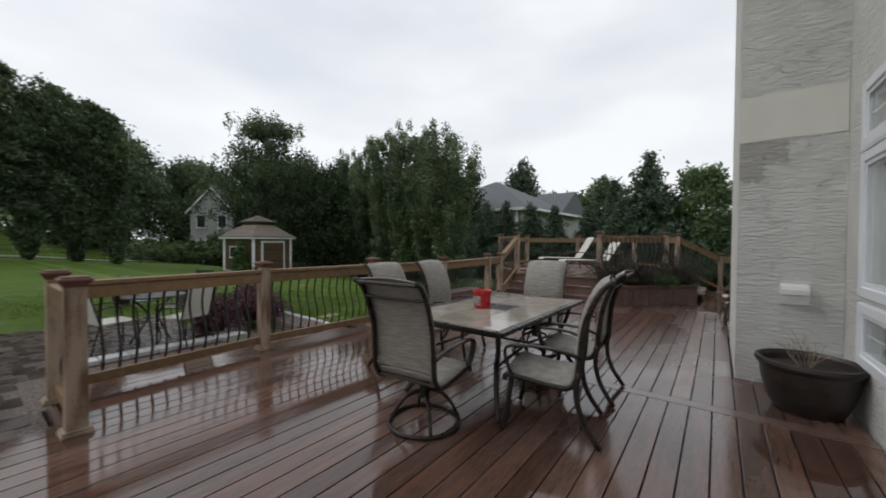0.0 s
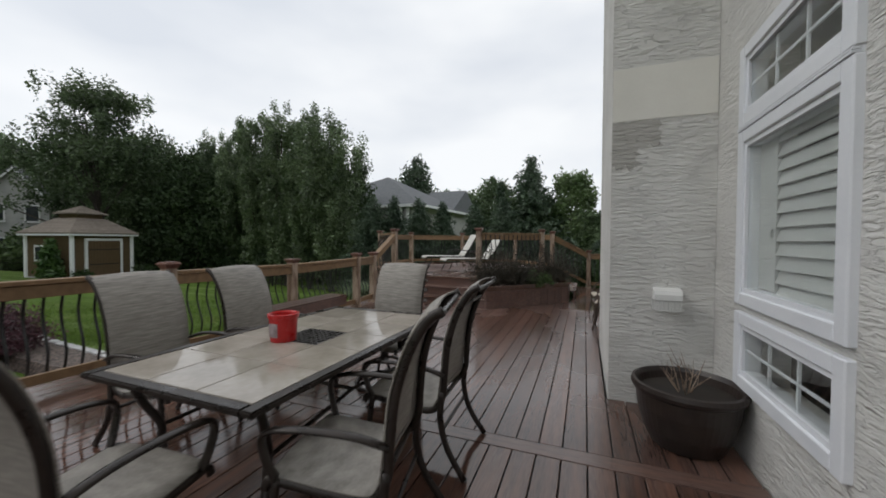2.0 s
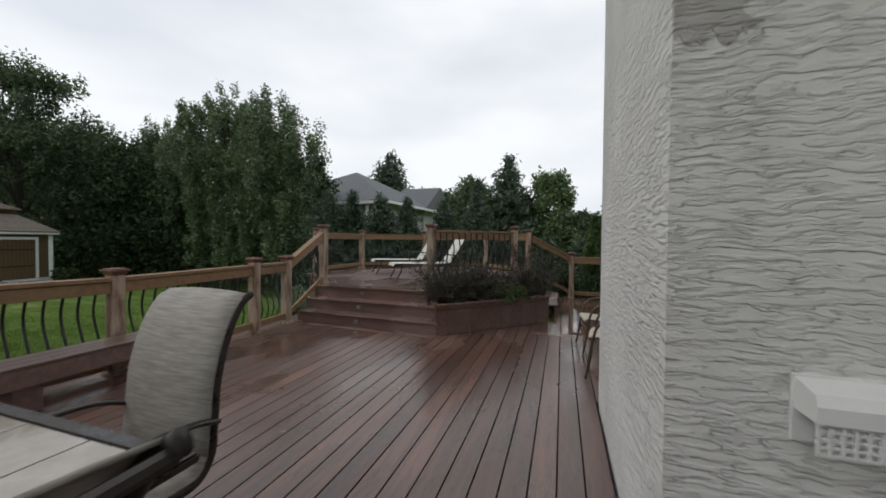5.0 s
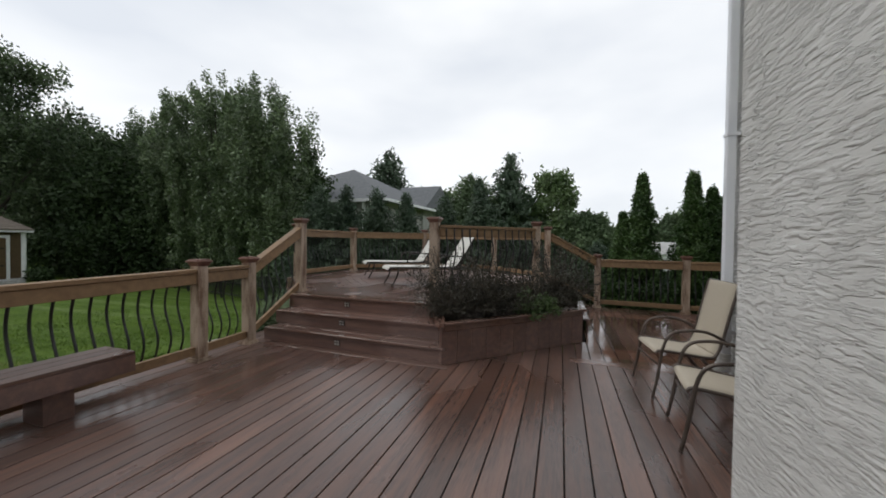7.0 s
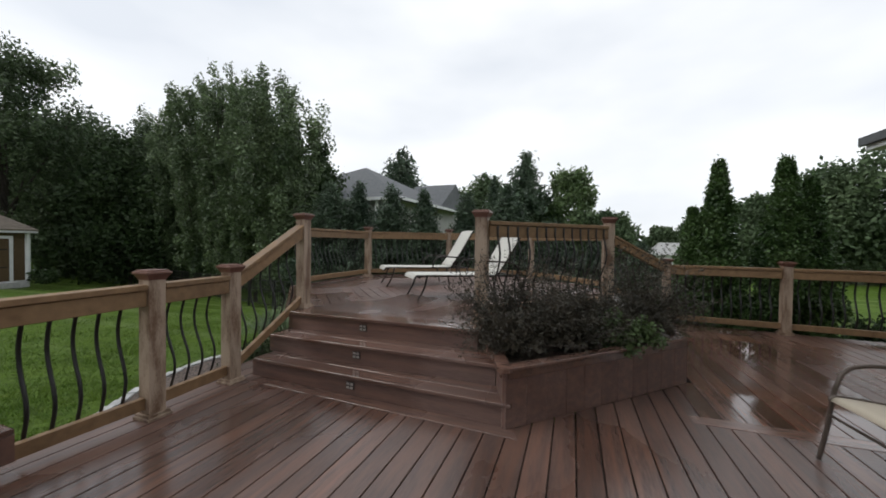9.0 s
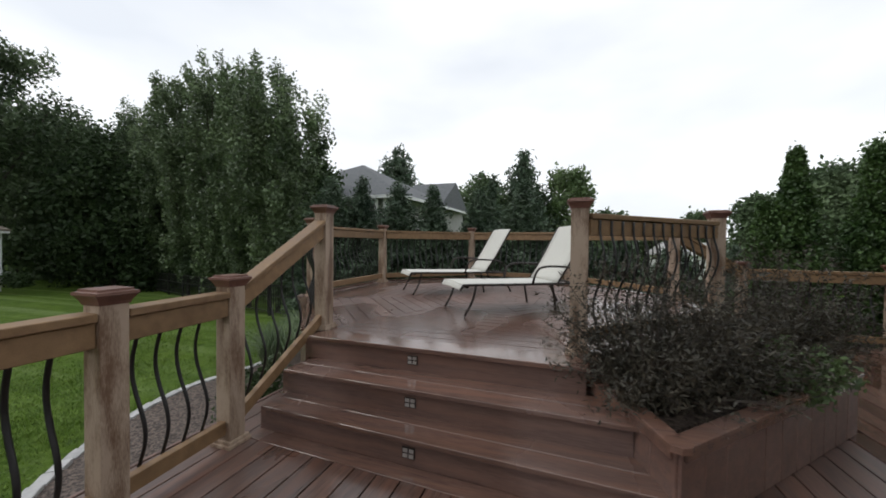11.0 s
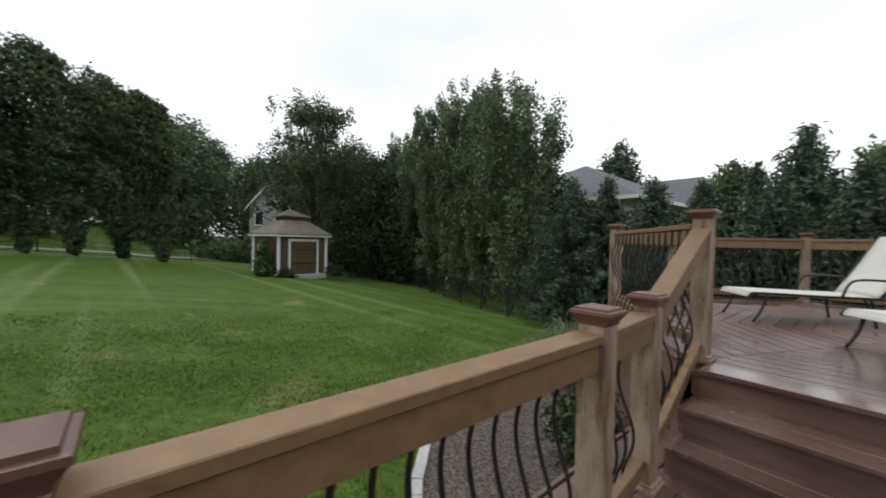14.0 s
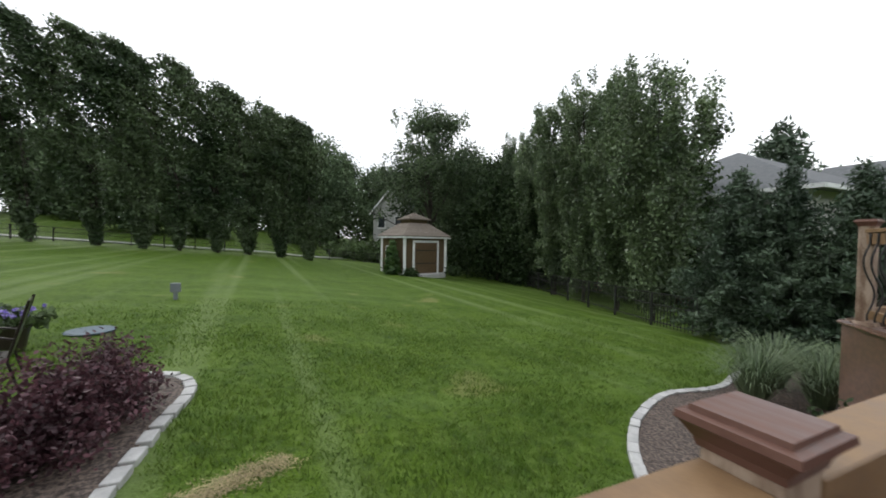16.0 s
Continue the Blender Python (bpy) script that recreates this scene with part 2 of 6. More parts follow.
def lawn_material():
    """Mown grass: fine blades, patches, and pale tracks of the mower in two directions."""
    m = bpy.data.materials.new("lawn_grass")
    m.use_nodes = True
    n, l = m.node_tree.nodes, m.node_tree.links
    b = n["Principled BSDF"]
    geo = n.new("ShaderNodeNewGeometry")

    def noise_of(scale, detail, stretch=None, turn=0.0):
        t = n.new("ShaderNodeTexNoise")
        t.inputs["Scale"].default_value, t.inputs["Detail"].default_value = scale, detail
        if stretch:
            mp = n.new("ShaderNodeMapping")
            mp.vector_type = "TEXTURE"
            mp.inputs["Rotation"].default_value = (0, 0, turn)
            mp.inputs["Scale"].default_value = stretch
            l.new(geo.outputs["Position"], mp.inputs["Vector"])
            l.new(mp.outputs["Vector"], t.inputs["Vector"])
        else:
            l.new(geo.outputs["Position"], t.inputs["Vector"])
        return t

    def ranged(t, lo, hi, a, c):
        r = n.new("ShaderNodeMapRange")
        r.inputs["From Min"].default_value, r.inputs["From Max"].default_value = lo, hi
        r.inputs["To Min"].default_value, r.inputs["To Max"].default_value = a, c
        l.new(t.outputs["Fac"], r.inputs["Value"])
        return r.outputs[0]

    def mixed(f, a, c):
        x = n.new("ShaderNodeMix")
        x.data_type = "RGBA"
        l.new(f, x.inputs[0])
        for k, v in ((6, a), (7, c)):
            if isinstance(v, tuple):
                x.inputs[k].default_value = (*v, 1)
            else:
                l.new(v, x.inputs[k])
        return x.outputs[2]

    base = mixed(ranged(noise_of(1.1, 6.0), 0.35, 0.65, 0, 1), (0.052, 0.102, 0.008), (0.092, 0.156, 0.014))
    base = mixed(ranged(noise_of(9.0, 5.0), 0.46, 0.70, 0, 0.75), base, (0.135, 0.205, 0.040))
    base = mixed(ranged(noise_of(6.0, 4.0, (1.0, 1.4, 1.0), 0.5), 0.52, 0.72, 0, 0.7), base, (0.026, 0.056, 0.008))
    base = mixed(ranged(noise_of(55.0, 3.0), 0.4, 0.72, 0, 0.5), base, (0.029, 0.058, 0.007))
    base = mixed(ranged(noise_of(1.0, 1.0, (45.0, 0.72, 1.0), radians(3)), 0.53, 0.68, 0, 0.46), base, (0.19, 0.25, 0.10))
    base = mixed(ranged(noise_of(1.0, 1.0, (25.0, 0.9, 1.0), radians(88)), 0.55, 0.64, 0, 0.30), base, (0.125, 0.20, 0.045))
    base = mixed(ranged(noise_of(0.55, 5.0), 0.66, 0.74, 0, 0.45), base, (0.25, 0.23, 0.10))
    l.new(base, b.inputs["Base Color"])
    b.inputs["Roughness"].default_value = 0.7
    b.inputs["Specular IOR Level"].default_value = 0.12
    bp = n.new("ShaderNodeBump")
    bp.inputs["Strength"].default_value, bp.inputs["Distance"].default_value = 0.7, 0.03
    l.new(noise_of(45.0, 4.0).outputs["Fac"], bp.inputs["Height"])
    l.new(bp.outputs["Normal"], b.inputs["Normal"])
    return m


def glass_material(name, tint, rough=0.0):
    m = bpy.data.materials.new(name)
    m.use_nodes = True
    b = m.node_tree.nodes["Principled BSDF"]
    b.inputs["Base Color"].default_value = (*tint, 1)
    b.inputs["Roughness"].default_value = rough
    b.inputs["Transmission Weight"].default_value = 1.0
    b.inputs["IOR"].default_value = 1.45
    return m


M_deck = deck_material("wet_brown_deck_board", (0.062, 0.035, 0.028), (0.112, 0.064, 0.049), (0.150, 0.072, 0.048), (9, 0.7, 9), drained=0.20)
M_deck_back = deck_material("soaked_brown_deck_board", (0.062, 0.035, 0.028), (0.112, 0.064, 0.049), (0.150, 0.072, 0.048), (9, 0.7, 9), drained=0.0)
M_deck_x = deck_material("wet_brown_deck_board_across", (0.088, 0.050, 0.041), (0.165, 0.098, 0.076), (0.200, 0.104, 0.073), (0.7, 9, 9), 0.05, drained=0.06)
M_fascia = deck_material("brown_fascia_board", (0.095, 0.053, 0.043), (0.145, 0.086, 0.069), (0.185, 0.10, 0.074), (0.7, 9, 9), 0.25, 0.1)
# near-black fill: shade under the boards and in the pot, put into colour
M_under = mat("shade_black_fill", (0.012, 0.010, 0.008), (0.03, 0.022, 0.016), 0.8)
M_lumber = mat("weathered_treated_lumber", (0.145, 0.084, 0.042), (0.310, 0.196, 0.102), 0.42, 0.68, 3.0, (5, 5, 5), 40, 0.25, 0.003, rand=0.14, contrast=(0.22, 0.82))
M_post = mat("sun_bleached_post_wood", (0.15, 0.090, 0.056), (0.39, 0.300, 0.228), 0.45, 0.7, 2.2, (6, 6, 1.3), 30, 0.25, 0.003, rand=0.16, contrast=(0.38, 0.56))
M_cap = mat("reddish_brown_post_cap", (0.115, 0.052, 0.038), (0.185, 0.092, 0.068), 0.3, 0.55, 6.0, (1, 6, 1), 60, 0.12, 0.002, rand=0.12)
M_straw = mat("dry_straw_blade", (0.26, 0.21, 0.10), (0.42, 0.35, 0.18), 0.7, scale=5, world_co=True, bump=0, island=0.4)
M_black = mat("black_baluster_metal", (0.010, 0.010, 0.011), (0.022, 0.021, 0.021), 0.35, 0.55, 10, bump=0.05, metal=0.0)
M_stucco = stucco_material("trowelled_stucco", (0.64, 0.63, 0.60), (0.75, 0.74, 0.71), 9.5)
M_patch = mat("smooth_stucco_patch", (0.73, 0.71, 0.65), (0.80, 0.78, 0.72), 0.85, scale=2.5, fine=90, bump=0.2, depth=0.003, world_co=True)
M_patch_grey = stucco_material("damp_grey_stucco_patch", (0.41, 0.40, 0.37), (0.51, 0.49, 0.46), 9.5)
M_vinyl = mat("white_window_vinyl", (0.74, 0.76, 0.80), (0.82, 0.83, 0.86), 0.32, 0.45, 3, bump=0.03)
M_glass = glass_material("window_glass", (0.86, 0.90, 0.90))
M_blind = mat("pale_window_blind", (0.52, 0.53, 0.52), (0.62, 0.63, 0.62), 0.6, scale=3, bump=0.05)
# very dark plaster: the unlit room's shade is put into the colour
M_room = mat("shade_dark_room_plaster", (0.06, 0.058, 0.055), (0.09, 0.086, 0.08), 0.8, scale=2)
M_sling = mat("taupe_woven_sling", (0.17, 0.156, 0.138), (0.40, 0.372, 0.335), 0.5, 0.7, 9, (1.0, 1.0, 11), 60, 0.35, 0.002, contrast=(0.3, 0.7))
M_sling_tan = mat("beige_woven_sling", (0.40, 0.345, 0.265), (0.50, 0.44, 0.35), 0.55, 0.7, 9, (20, 20, 20), 90, 0.25, 0.002)
M_sling_white = mat("off_white_woven_sling", (0.58, 0.57, 0.52), (0.70, 0.69, 0.64), 0.5, 0.65, 9, (12, 12, 12), 90, 0.2, 0.002)
M_frame = mat("dark_bronze_aluminium", (0.018, 0.014, 0.012), (0.040, 0.031, 0.026), 0.25, 0.42, 12, bump=0.06, metal=0.3)
M_bronze = mat("brown_bronze_tube", (0.075, 0.058, 0.048), (0.12, 0.095, 0.078), 0.28, 0.45, 12, bump=0.05, metal=0.4)
M_tile = mat("wet_beige_table_tile", (0.29, 0.255, 0.212), (0.42, 0.38, 0.33), 0.04, 0.14, 5, (1, 1, 1), 30, 0.04, 0.001, rand=0.10)
M_red = mat("red_plastic", (0.42, 0.012, 0.014), (0.52, 0.020, 0.020), 0.22, 0.32, 6, bump=0.03)
M_label = mat("worn_paper_label", (0.10, 0.05, 0.06), (0.48, 0.42, 0.43), 0.5, scale=22)
M_pot = mat("dark_brown_resin_pot", (0.020, 0.014, 0.012), (0.040, 0.028, 0.023), 0.30, 0.5, 7, bump=0.12)
M_soil = mat("wet_dark_mulch", (0.034, 0.024, 0.020), (0.190, 0.145, 0.120), 0.7, contrast=(0.42, 0.62), scale=34, fine=90, bump=0.9, depth=0.02, world_co=True)
M_stone = mat("pale_granite_block", (0.36, 0.36, 0.36), (0.55, 0.55, 0.54), 0.6, 0.85, 9, fine=80, bump=0.4, depth=0.006, rand=0.15)
M_paver = mat("wet_grey_brown_paver", (0.034, 0.022, 0.017), (0.068, 0.046, 0.037), 0.15, 0.4, 3, fine=50, bump=0.2, depth=0.004, rand=0.2)
M_lawn = lawn_material()
M_blade = mat("grass_blade", (0.070, 0.140, 0.012), (0.160, 0.235, 0.040), 0.6, scale=5.0, world_co=True, bump=0, island=0.35, translucent=0.25)
M_bark = mat("grey_brown_bark", (0.030, 0.025, 0.021), (0.080, 0.066, 0.054), 0.9, scale=4, stretch=(6, 6, 1), fine=30, bump=0.6, depth=0.02)
M_leaf_pear = mat("pear_leaf", (0.055, 0.088, 0.040), (0.195, 0.262, 0.130), 0.42, scale=0.6, world_co=True, bump=0, island=0.45, translucent=0.22)
M_leaf_dark = mat("dark_hedge_leaf", (0.017, 0.034, 0.013), (0.062, 0.096, 0.038), 0.6, scale=0.4, spec=0.25, world_co=True, bump=0, island=0.45, translucent=0.22)
M_leaf_row = mat("windblown_leaf", (0.026, 0.050, 0.020), (0.120, 0.165, 0.080), 0.48, scale=0.3, spec=0.35, world_co=True, bump=0, island=0.5, translucent=0.28)
# distant leaves: haze of the air is mixed into this paler green
M_leaf_wood = mat("hazed_woodland_leaf", (0.062, 0.098, 0.050), (0.150, 0.205, 0.105), 0.7, scale=0.2, spec=0.25, world_co=True, bump=0, island=0.4, translucent=0.2)
M_leaf_light = mat("light_green_leaf", (0.070, 0.118, 0.040), (0.145, 0.205, 0.085), 0.5, scale=0.4, world_co=True, bump=0, island=0.4, translucent=0.25)
M_needle = mat("dark_conifer_needle", (0.028, 0.054, 0.030), (0.092, 0.136, 0.078), 0.55, scale=0.8, world_co=True, bump=0, island=0.4, translucent=0.12)
M_arb = mat("arborvitae_spray", (0.032, 0.078, 0.018), (0.088, 0.155, 0.042), 0.5, scale=1.5, world_co=True, bump=0, island=0.45, translucent=0.15)
M_barberry = mat("purple_barberry_leaf", (0.050, 0.021, 0.028), (0.15, 0.066, 0.082), 0.5, scale=3, world_co=True, bump=0, island=0.5, translucent=0.25)
M_shrub = mat("dusky_planter_leaf", (0.028, 0.027, 0.017), (0.082, 0.070, 0.050), 0.55, scale=3, world_co=True, bump=0, island=0.5, translucent=0.2)
M_ornamental = mat("blue_green_grass_blade", (0.10, 0.15, 0.075), (0.20, 0.26, 0.14), 0.5, scale=2, world_co=True, bump=0, island=0.35, translucent=0.25)
M_siding = mat("pale_clapboard", (0.33, 0.33, 0.32), (0.42, 0.42, 0.40), 0.6, scale=1.5, bump=0.1)
M_siding_tan = mat("tan_brick_veneer", (0.30, 0.20, 0.15), (0.42, 0.30, 0.24), 0.8, scale=6, bump=0.3)
M_trim = mat("white_trim_paint", (0.66, 0.68, 0.68), (0.75, 0.76, 0.75), 0.5, scale=3, bump=0.04)
M_shingle = mat("grey_roof_shingle", (0.085, 0.092, 0.098), (0.15, 0.158, 0.165), 0.75, 0.9, 5, (1, 1, 1), 24, 0.4, 0.02, world_co=True)
M_shingle_tan = mat("tan_roof_shingle", (0.135, 0.112, 0.090), (0.215, 0.182, 0.150), 0.75, 0.9, 5, fine=24, bump=0.4, depth=0.02, rand=0.12)
M_shed_wood = mat("stained_cedar_shingle", (0.075, 0.050, 0.022), (0.135, 0.090, 0.042), 0.7, scale=3, stretch=(3, 3, 14), fine=20, bump=0.3, rand=0.15)
M_shed_door = mat("brown_plank_door", (0.085, 0.055, 0.028), (0.135, 0.090, 0.046), 0.55, scale=4, stretch=(8, 8, 1), bump=0.2)
M_pane_dark = mat("dark_window_pane", (0.02, 0.024, 0.028), (0.05, 0.056, 0.06), 0.06, scale=2, bump=0)
M_road = mat("pale_wet_road", (0.30, 0.31, 0.31), (0.40, 0.41, 0.40), 0.5, scale=2, world_co=True, bump=0.1)
M_steel = mat("brushed_steel", (0.45, 0.45, 0.44), (0.6, 0.6, 0.58), 0.3, scale=8, metal=0.8, bump=0.03)
M_greybox = mat("grey_plastic_box", (0.16, 0.18, 0.20), (0.22, 0.24, 0.26), 0.5, scale=6, bump=0.05)
M_blue = mat("blue_grey_plastic_lid", (0.07, 0.11, 0.15), (0.11, 0.16, 0.20), 0.4, scale=6, bump=0.05)
M_petal = mat("violet_petal", (0.22, 0.16, 0.55), (0.42, 0.34, 0.75), 0.5, scale=8, bump=0, island=0.3, translucent=0.2)
M_white_plastic = mat("white_vent_plastic", (0.70, 0.70, 0.68), (0.78, 0.78, 0.76), 0.4, scale=5, bump=0.03)


# ---------- builders ----------
def thing(name, place=(0, 0, 0), label="", category="", group="", kind="", turn=0.0):
    e = new(name)
    e.empty_display_size = 0.1
    e.matrix_basis = pose(*place, 0, 0, turn)
    return tagged(e, label, category, group, kind)


def mesh_of(bm, name, material, smooth=False):
    bmesh.ops.recalc_face_normals(bm, faces=bm.faces)
    me = bpy.data.meshes.new(name)
    bm.to_mesh(me)
    bm.free()
    me.materials.append(material)
    if smooth:
        for p in me.polygons:
            p.use_smooth = True
    return me


def part(name, bm, material, parent, label="", smooth=False, at=None):
    ob = new(name, mesh_of(bm, name, material, smooth))
    ob.parent = parent
    if at is not None:
        ob.matrix_basis = at
    return tagged(ob, label)


def shared(name, me, parent, at):
    ob = new(name, me)
    ob.parent = parent
    ob.matrix_basis = at
    return ob


def solid(name, bm, material, label="", category="", kind="", group="", smooth=False):
    return tagged(new(name, mesh_of(bm, name, material, smooth)), label, category, group, kind)


def box(lo, hi, bevel=0.0, bm=None):
    bm = bm or bmesh.new()
    (a, b, c), (d, e, f) = lo, hi
    v = [bm.verts.new(p) for p in ((a, b, c), (d, b, c), (d, e, c), (a, e, c), (a, b, f), (d, b, f), (d, e, f), (a, e, f))]
    for q in ((3, 2, 1, 0), (4, 5, 6, 7), (0, 1, 5, 4), (1, 2, 6, 5), (2, 3, 7, 6), (3, 0, 4, 7)):
        bm.faces.new([v[k] for k in q])
    if bevel:
        bmesh.ops.bevel(bm, geom=list(bm.edges), offset=bevel, segments=2, affect="EDGES", profile=0.6)
    return bm


def prism(poly, z0, z1, bevel=0.0, bm=None):
    bm = bm or bmesh.new()
    lo = [bm.verts.new((x, y, z0)) for x, y in poly]
    hi = [bm.verts.new((x, y, z1)) for x, y in poly]
    n = len(poly)
    bm.faces.new(lo[::-1])
    top = bm.faces.new(hi)
    for k in range(n):
        bm.faces.new((lo[k], lo[(k + 1) % n], hi[(k + 1) % n], hi[k]))
    if bevel:
        bmesh.ops.bevel(bm, geom=list(top.edges), offset=bevel, segments=1, affect="EDGES")
    return bm


def smooth_path(points, steps=6):
    """A Catmull-Rom curve through the points."""
    p = [Vector(q) for q in points]
    p = [2 * p[0] - p[1], *p, 2 * p[-1] - p[-2]]
    out = []
    for k in range(1, len(p) - 2):
        for s in range(steps):
            t = s / steps
            out.append(0.5 * (2 * p[k] + (p[k + 1] - p[k - 1]) * t + (2 * p[k - 1] - 5 * p[k] + 4 * p[k + 1] - p[k + 2]) * t * t
                              + (3 * p[k] - p[k - 1] - 3 * p[k + 1] + p[k + 2]) * t ** 3))
    return out + [p[-2]]


def sweep(points, rx, ry=None, sides=8, closed=False, taper=1.0, bm=None, side=(1, 0, 0)):
    """A tube of elliptical section (rx across `side`, ry the other way) along the points."""
    bm = bm or bmesh.new()
    ry = rx if ry is None else ry
    pts = [Vector(p) for p in points]
    n = len(pts)
    rings = []
    ref = Vector(side)
    for k, p in enumerate(pts):
        a = pts[(k - 1) % n] if closed or k else p
        b = pts[(k + 1) % n] if closed or k < n - 1 else p
        d = (b - a).normalized()
        s = ref - d * ref.dot(d)
        s = s.normalized() if s.length > 1e-4 else d.orthogonal().normalized()
        u = d.cross(s)
        f = 1 + (taper - 1) * k / max(1, n - 1)
        rings.append([bm.verts.new(p + (s * math.cos(2 * math.pi * j / sides) * rx + u * math.sin(2 * math.pi * j / sides) * ry) * f)
                      for j in range(sides)])
    for k in range(n if closed else n - 1):
        r, q = rings[k], rings[(k + 1) % n]
        for j in range(sides):
            bm.faces.new((r[j], r[(j + 1) % sides], q[(j + 1) % sides], q[j]))
    if not closed:
        bm.faces.new(rings[0][::-1])
        bm.faces.new(rings[-1])
    return bm


def lathe(profile, sides=40, bm=None):
    bm = bm or bmesh.new()
    rings = [[bm.verts.new((r * math.cos(2 * math.pi * j / sides), r * math.sin(2 * math.pi * j / sides), z)) for j in range(sides)] for r, z in profile]
    for a, b in zip(rings, rings[1:]):
        for j in range(sides):
            bm.faces.new((a[j], a[(j + 1) % sides], b[(j + 1) % sides], b[j]))
    bm.faces.new(rings[0][::-1])
    bm.faces.new(rings[-1])
    return bm


def strip(profile, x0, x1, thick, crown=0.0, bm=None, across=6):
    """A sheet of cloth hung between two sides: profile in (y, z), from x0 to x1, with thickness."""
    bm = bm or bmesh.new()
    pts = smooth_path([(0, y, z) for y, z in profile], 5)
    grid = []
    for k, p in enumerate(pts):
        d = (pts[min(k + 1, len(pts) - 1)] - pts[max(k - 1, 0)]).normalized()
        nrm = Vector((0, -d.z, d.y))
        row = []
        for j in range(across + 1):
            f = j / across
            sag = -crown * 4 * f * (1 - f)
            c = Vector((x0 + (x1 - x0) * f, p.y, p.z)) + nrm * sag
            row.append((bm.verts.new(c + nrm * thick / 2), bm.verts.new(c - nrm * thick / 2)))
        grid.append(row)
    for k in range(len(grid) - 1):
        for j in range(across):
            for s in (0, 1):
                q = [grid[k][j][s], grid[k][j + 1][s], grid[k + 1][j + 1][s], grid[k + 1][j][s]]
                bm.faces.new(q if s else q[::-1])
    for row in (grid[0], grid[-1]):
        for j in range(across):
            bm.faces.new((row[j][0], row[j + 1][0], row[j + 1][1], row[j][1]))
    for j in (0, across):
        for k in range(len(grid) - 1):
            bm.faces.new((grid[k][j][0], grid[k + 1][j][0], grid[k + 1][j][1], grid[k][j][1]))
    return bm


def ground_z(x, y):
    """The lawn falls gently to the north; it is level round the house and far off to the south."""
    z = float(np.interp(y, [-26, -1, 0, 4, 9.5, 14, 28], [1.42, -0.20, -0.28, -0.78, -1.02, -1.66, -2.3]))
    edge = -7.5 if y > -1.2 else -11.5
    if x > edge:
        f = min(1.0, (x - edge) / 2.0)
        z = z * (1 - f) + min(z, -0.20 if y > -1.2 else -0.36) * f
    if x < -54.5:
        z += min(3.2, 0.12 * (-54.5 - x))
    return z


# ---------- the ground ----------
def build_ground():
    xs = sorted({-900, -500, -300, -200, -140, -100, -81.2, -68, -54.5, 40, 70, 120, 250, 500, 900, *np.linspace(-55, 28, 60).round(3).tolist(), *np.linspace(-14, -4, 26).tolist()})
    ys = sorted({-900, -500, -250, -120, -70, 70, 120, 250, 500, 900, *np.linspace(-45, 50, 70).round(3).tolist(), *np.linspace(-9, 6, 40).round(3).tolist()})
    bm = bmesh.new()
    grid = [[bm.verts.new((x, y, ground_z(x, y))) for y in ys] for x in xs]
    for i in range(len(xs) - 1):
        for j in range(len(ys) - 1):
            bm.faces.new((grid[i][j], grid[i + 1][j], grid[i + 1][j + 1], grid[i][j + 1]))
    solid("ground", bm, M_lawn, "damp green mown lawn sloping gently away from the deck", "lawn", "structure", smooth=True)


build_ground()


def build_road():
    bm = bmesh.new()
    ys = np.linspace(-60, 40, 40)
    rows = []
    for y in ys:
        x = -50.0 - 0.02 * (y + 5) ** 2 * 0.1
        rows.append([bm.verts.new((x, y, ground_z(x, y) + 0.05)), bm.verts.new((x - 3.2, y, ground_z(x, y) + 0.05)),
                     bm.verts.new((x - 3.2, y, ground_z(x, y) - 0.1)), bm.verts.new((x, y, ground_z(x, y) - 0.1))])
    for a, b in zip(rows, rows[1:]):
        for k in range(4):
            bm.faces.new((a[k], b[k], b[(k + 1) % 4], a[(k + 1) % 4]))
    solid("road", bm, M_road, "pale narrow lane beyond the row of trees", "road", "structure")


build_road()


# ---------- house wall with windows ----------
WX, WALL_TOP = 0.773, 7.2
WINDOWS = ((-1.635, -0.512), (2.62, 3.69))   # along the wall, from and to
SILLS = ((0.45, 0.930), (0.988, 2.112), (2.15, 2.66))


